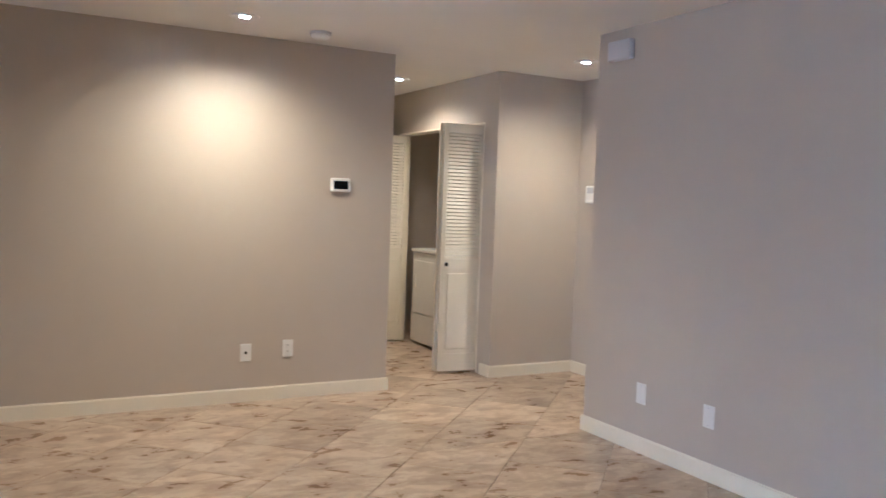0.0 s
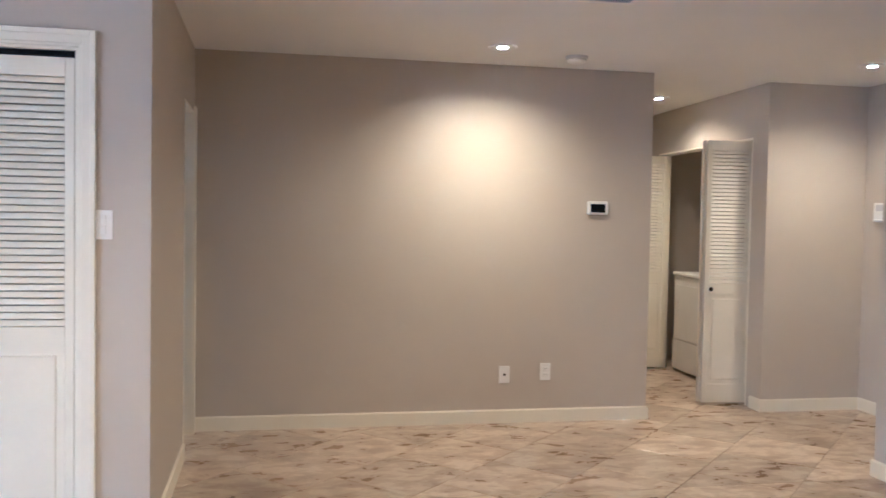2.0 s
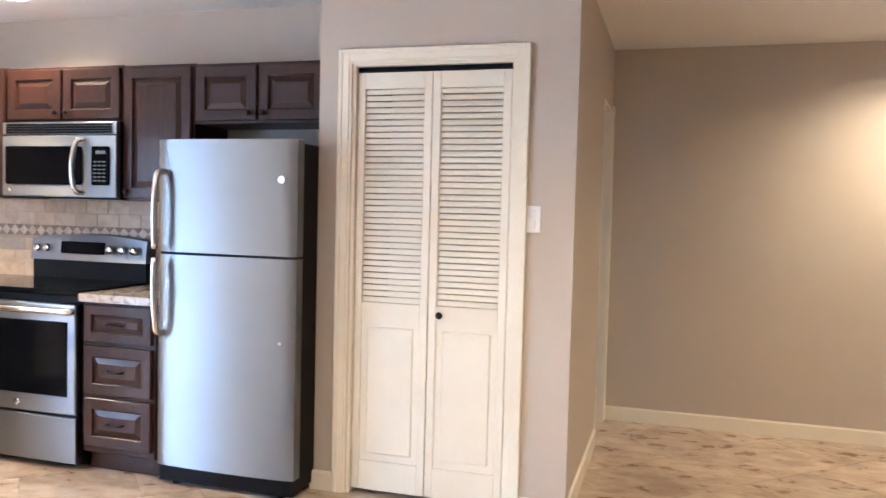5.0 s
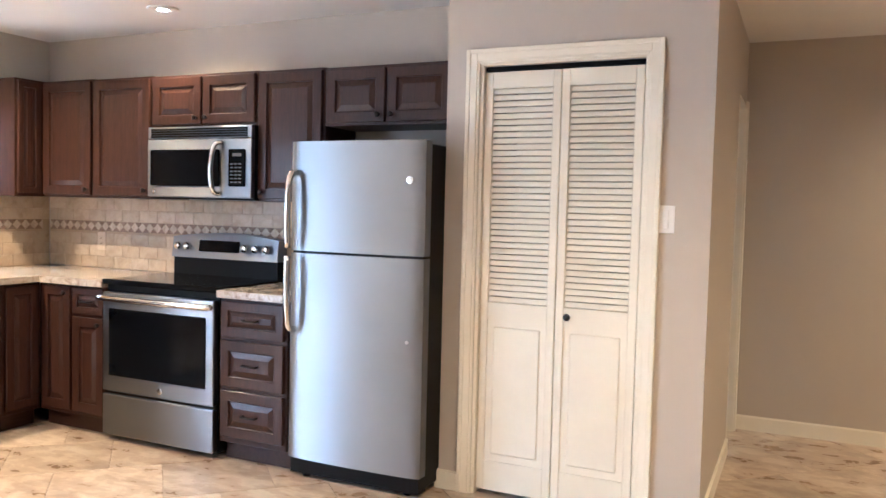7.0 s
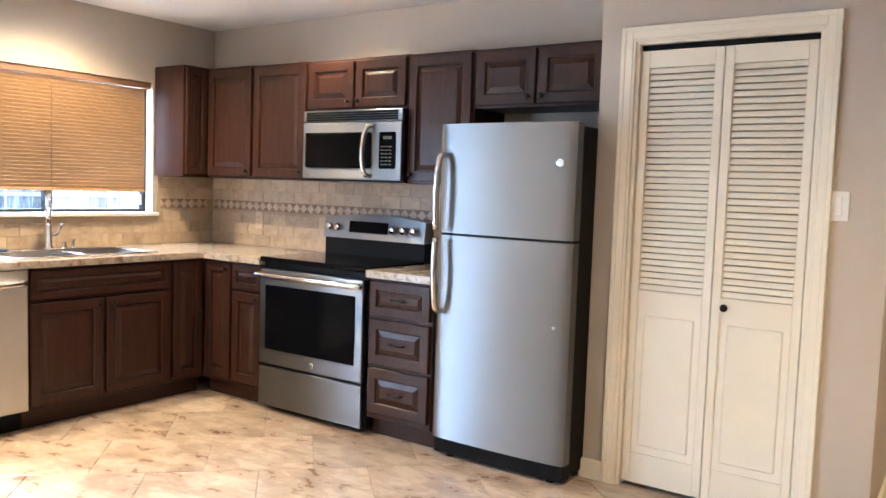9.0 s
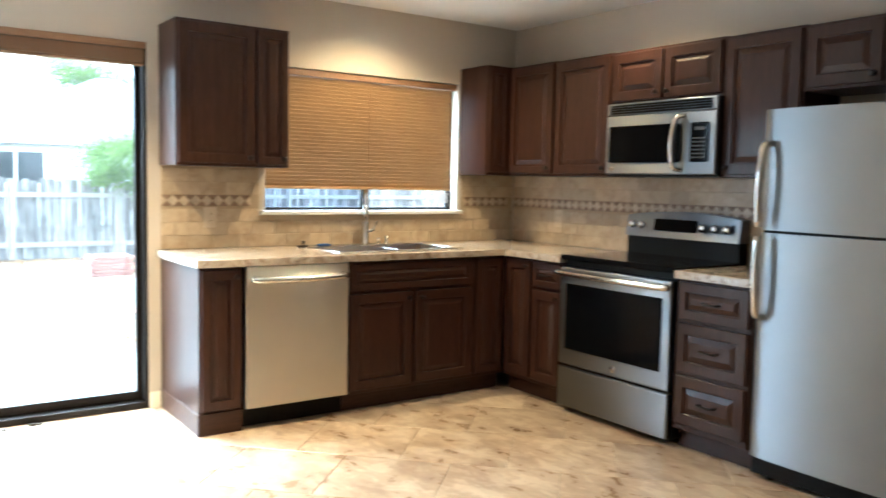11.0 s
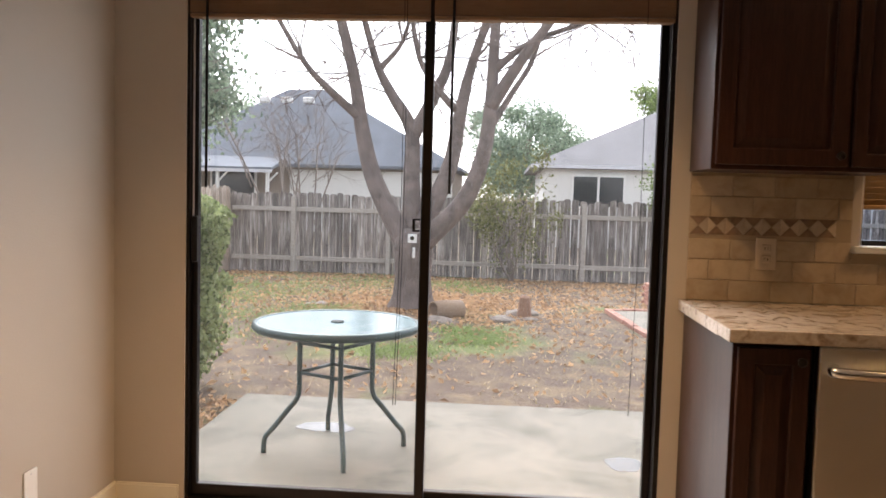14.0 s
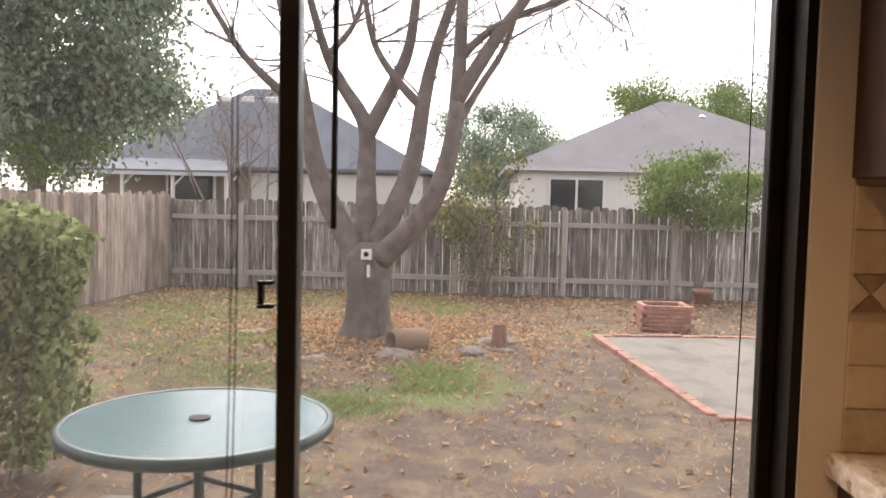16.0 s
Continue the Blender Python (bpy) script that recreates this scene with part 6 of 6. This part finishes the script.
for u, v, ang in rows_of:
    o = new("brick", brick)
    o.parent = edge
    p = SLAB @ Vector((u + rng.uniform(-0.006, 0.006), v + rng.uniform(-0.008, 0.008), 0)) - Vector((-8.06, -2.73, 0))
    o.location = (p.x, p.y, 0.055 + rng.uniform(-0.008, 0.006))
    o.rotation_euler = (0, 0, radians(ang + 6.0 + rng.uniform(-3, 3)))
planter = thing("brick_planter", "low square red brick planter beyond the slab", "planter", (-9.3, -1.75, -0.3))
for c in range(6):
    for k in range(4):
        for s, ang in ((-0.32, 90), (0.32, 90)):
            o = new("brick", brick)
            o.parent = planter
            o.location = (s, -0.30 + 0.2 * k + (0.05 if c % 2 else -0.05), 0.03 + 0.066 * c)
            o.rotation_euler = (0, 0, radians(ang))
        if k < 3:
            for s in (-0.36, 0.36):
                o = new("brick", brick)
                o.parent = planter
                o.location = (-0.2 + 0.2 * k, s, 0.03 + 0.066 * c)
planter.scale = (0.76, 0.76, 0.82)
part("earth", box(-9.57, -9.03, -2.06, -1.44, -0.32, -0.02), SOIL, planter)
pot = thing("flower_pot", "red clay flower pot by the fence", "flower pot", (-12.3, -0.42, -0.4))
part("pot", lathe([(0.10, -0.40), (0.15, -0.15), (0.17, -0.15), (0.17, -0.09), (0.14, -0.09), (0.09, -0.36)], 20, (-12.3, -0.42, 0)), BRICK, pot, smooth=True)

# ---- wall and floor pieces ----
def clip(poly, x0, x1, y0, y1):
    """A convex outline cut to a rectangle."""
    for ax, lim, sign in ((0, x0, 1), (0, x1, -1), (1, y0, 1), (1, y1, -1)):
        out = []
        for k, p in enumerate(poly):
            q = poly[(k + 1) % len(poly)]
            dp, dq = sign * (p[ax] - lim), sign * (q[ax] - lim)
            if dp >= 0:
                out.append(p)
            if dp * dq < 0:
                f = dp / (dp - dq)
                out.append((p[0] + f * (q[0] - p[0]), p[1] + f * (q[1] - p[1])))
        poly = out
        if len(poly) < 3:
            return []
    return poly


floor = structure("floor", box(-0.02, 9.5, -5.9, 3.02, -0.12, -0.0035), GROUT, "beige and brown travertine floor tiles laid diagonally", "floor")
SIZE, GAP = 0.51, 0.0035
half, c45 = SIZE / 2 - GAP / 2, math.sqrt(0.5)


def tile_mesh(poly):
    """A tile with a slightly eased edge, its top at z = 0."""
    bm = bmesh.new()
    cx, cy = sum(p[0] for p in poly) / len(poly), sum(p[1] for p in poly) / len(poly)
    e = 0.0025
    top = []
    for x, y in poly:
        d = math.hypot(cx - x, cy - y) or 1
        top.append(bm.verts.new((x + (cx - x) / d * e, y + (cy - y) / d * e, 0.0)))
    low = [bm.verts.new((x, y, -0.0016)) for x, y in poly]
    foot = [bm.verts.new((x, y, -0.008)) for x, y in poly]
    n = len(poly)
    bm.faces.new(top)
    for k in range(n):
        bm.faces.new((low[k], low[(k + 1) % n], top[(k + 1) % n], top[k]))
        bm.faces.new((foot[k], foot[(k + 1) % n], low[(k + 1) % n], low[k]))
    bmesh.ops.recalc_face_normals(bm, faces=bm.faces[:])
    return finish("tile", bm, FLOOR_TILE)


whole = [(-half * c45 * 0 + (a * half + b * half) * c45, (a * half - b * half) * c45) for a, b in ((-1, -1), (-1, 1), (1, 1), (1, -1))]
whole_mesh = tile_mesh(whole)
ROOMS = ((-0.02, 8.30, -5.80, -0.92), (4.30, 9.30, -0.92, 0.64), (3.02, 4.30, -0.70, 0.50), (7.40, 9.28, 0.64, 2.95))
for row in range(-18, 20):
    v = 2.555 + SIZE * (row + 0.5)
    for col in range(-22, 28):
        u = -0.476 + SIZE * (col + 0.5) + (0.255 if row % 2 else 0.0)
        x, y = (u + v) * c45, (u - v) * c45
        poly = [(x + p, y + q) for p, q in whole]
        for room in ROOMS:
            cut = clip(poly, *room)
            if not cut:
                continue
            area = abs(sum(cut[k][0] * cut[(k + 1) % len(cut)][1] - cut[(k + 1) % len(cut)][0] * cut[k][1] for k in range(len(cut)))) / 2
            if area < 0.002:
                continue
            full = area > 0.9999 * (2 * half) ** 2
            o = new("tile", whole_mesh if full else tile_mesh([(p - x, q - y) for p, q in cut]))
            o.parent = floor
            o.location = (x, y, 0)

# backsplash of small stone tiles with a border of brown and pale triangles
TW, TH, JOINT = 0.152, 0.0765, 0.002


def splash(name, at, a0, a1, z0, z1, facing, holes=()):
    """Stone tiles on a wall stretch; facing x: plane x = at, running along y; facing y: plane y = at, running along x."""
    def block(p0, p1, q0, q1, t, mat_t=0.0):
        if facing == "x":
            return box(at + mat_t, at + t, p0, p1, q0, q1)
        return box(p0, p1, at - t, at - mat_t, q0, q1)

    beds = []
    spans = [(a0, a1, z0, z1)]
    for h0, h1, g0, g1 in holes:
        spans = [(a0, h0, z0, z1), (h0, h1, z0, g0), (h1, a1, z0, z1)]
    ob = structure(name, join(*[block(p0, p1, q0, q1, 0.004) for p0, p1, q0, q1 in spans]), SPLASH_GROUT, "tumbled beige stone tile backsplash with a triangle border", "backsplash")
    B0, B1 = 1.150, 1.216
    rows, z, k = [], z0, 0
    while z < B0 - 0.02:
        rows.append((z, min(z + TH, B0), k))
        z, k = z + TH, k + 1
    z = B1
    while z < z1 - 0.015:
        rows.append((z, min(z + TH, z1), k))
        z, k = z + TH, k + 1
    cache = {}
    for q0, q1, k in rows:
        p = a0 - (TW / 2 if k % 2 else 0)
        while p < a1:
            s0, s1 = max(p, a0), min(p + TW, a1)
            p += TW
            for h0, h1, g0, g1 in holes:
                if q1 > g0 and s0 < h1 and s1 > h0:
                    if s0 < h0:
                        s1 = h0
                    elif s1 > h1:
                        s0 = h1
                    else:
                        s0 = s1
            if s1 - s0 < 0.02:
                continue
            w, hgt = round(s1 - s0 - JOINT, 4), round(q1 - q0 - JOINT, 4)
            if (w, hgt) not in cache:
                bm = box(0, 0.0055, -w / 2, w / 2, -hgt / 2, hgt / 2, 0.0015) if facing == "x" else box(-w / 2, w / 2, -0.0055, 0, -hgt / 2, hgt / 2, 0.0015)
                cache[(w, hgt)] = finish("tile", bm, SPLASH)
            o = new("tile", cache[(w, hgt)])
            o.parent = ob
            c = (s0 + s1) / 2
            o.location = (at + 0.002, c, (q0 + q1) / 2) if facing == "x" else (c, at - 0.002, (q0 + q1) / 2)
    # border squares, each cut crosswise into four triangles
    s = B1 - B0
    tri = {}
    for nm, mat, corners in (("dark", BORDER_DARK, ((-1, 1), (1, 1), (0, 0))), ("dark2", BORDER_DARK, ((-1, -1), (1, -1), (0, 0))), ("pale", BORDER_LIGHT, ((-1, -1), (-1, 1), (0, 0))), ("pale2", BORDER_LIGHT, ((1, -1), (1, 1), (0, 0)))):
        bm = bmesh.new()
        mx, mz = sum(c[0] for c in corners) / 3, sum(c[1] for c in corners) / 3
        pts = [((c[0] + (mx - c[0]) * 0.07) * s / 2, (c[1] + (mz - c[1]) * 0.07) * s / 2) for c in corners]
        lo = [bm.verts.new((0, u, w) if facing == "x" else (u, 0, w)) for u, w in pts]
        hi = [bm.verts.new((0.0065, u, w) if facing == "x" else (u, -0.0065, w)) for u, w in pts]
        bm.faces.new(hi)
        for k in range(3):
            bm.faces.new((lo[k], lo[(k + 1) % 3], hi[(k + 1) % 3], hi[k]))
        bmesh.ops.recalc_face_normals(bm, faces=bm.faces[:])
        tri[nm] = finish("triangle_tile", bm, mat)
    p = a0 + s / 2
    while p < a1 - s / 2:
        blocked = any(h0 - s / 2 < p < h1 + s / 2 and g0 < B1 for h0, h1, g0, g1 in holes)
        if not blocked:
            for me in tri.values():
                o = new("triangle_tile", me)
                o.parent = ob
                o.location = (at + 0.001, p, (B0 + B1) / 2) if facing == "x" else (p, at - 0.001, (B0 + B1) / 2)
        p += s
    return ob


splash("backsplash_west", 0.0, -3.55, -0.99, CT + 0.001, 1.379, "x", holes=((WN0 - 0.032, WN1 + 0.032, WNB - 0.024, WNT),))
splash("backsplash_north", NORTH, 0.012, 2.49, CT + 0.001, 1.371, "y")
plate("wall_outlet", "cream power outlet on the stone backsplash", "outlet", (0.513, NORTH - 0.009, 1.085), "-y", mat=ALMOND)
plate("wall_outlet", "cream power outlet on the stone backsplash", "outlet", (0.009, -3.27, 1.085), "+x", mat=ALMOND)

bits = thing("roller_fitting", "small dark metal fitting lying by the door track", "fitting", (0.03, -4.40, 0), group="loose door fittings")
part("bracket", box(0.012, 0.045, -4.418, -4.385, 0.0, 0.012, 0.003), BRONZE, bits)
part("wheel", lathe([(0.010, 0.0), (0.010, 0.008), (0.005, 0.009)], 12, (0.052, -4.362, 0.0)), BRONZE, bits)
bits = thing("roller_fitting", "small dark metal fitting lying by the door track", "fitting", (0.03, -4.22, 0), group="loose door fittings")
part("bracket", box(0.015, 0.040, -4.245, -4.205, 0.0, 0.011, 0.003), BRONZE, bits)
part("wheel", lathe([(0.009, 0.0), (0.009, 0.008), (0.004, 0.009)], 12, (0.028, -4.19, 0.0)), BRONZE, bits)
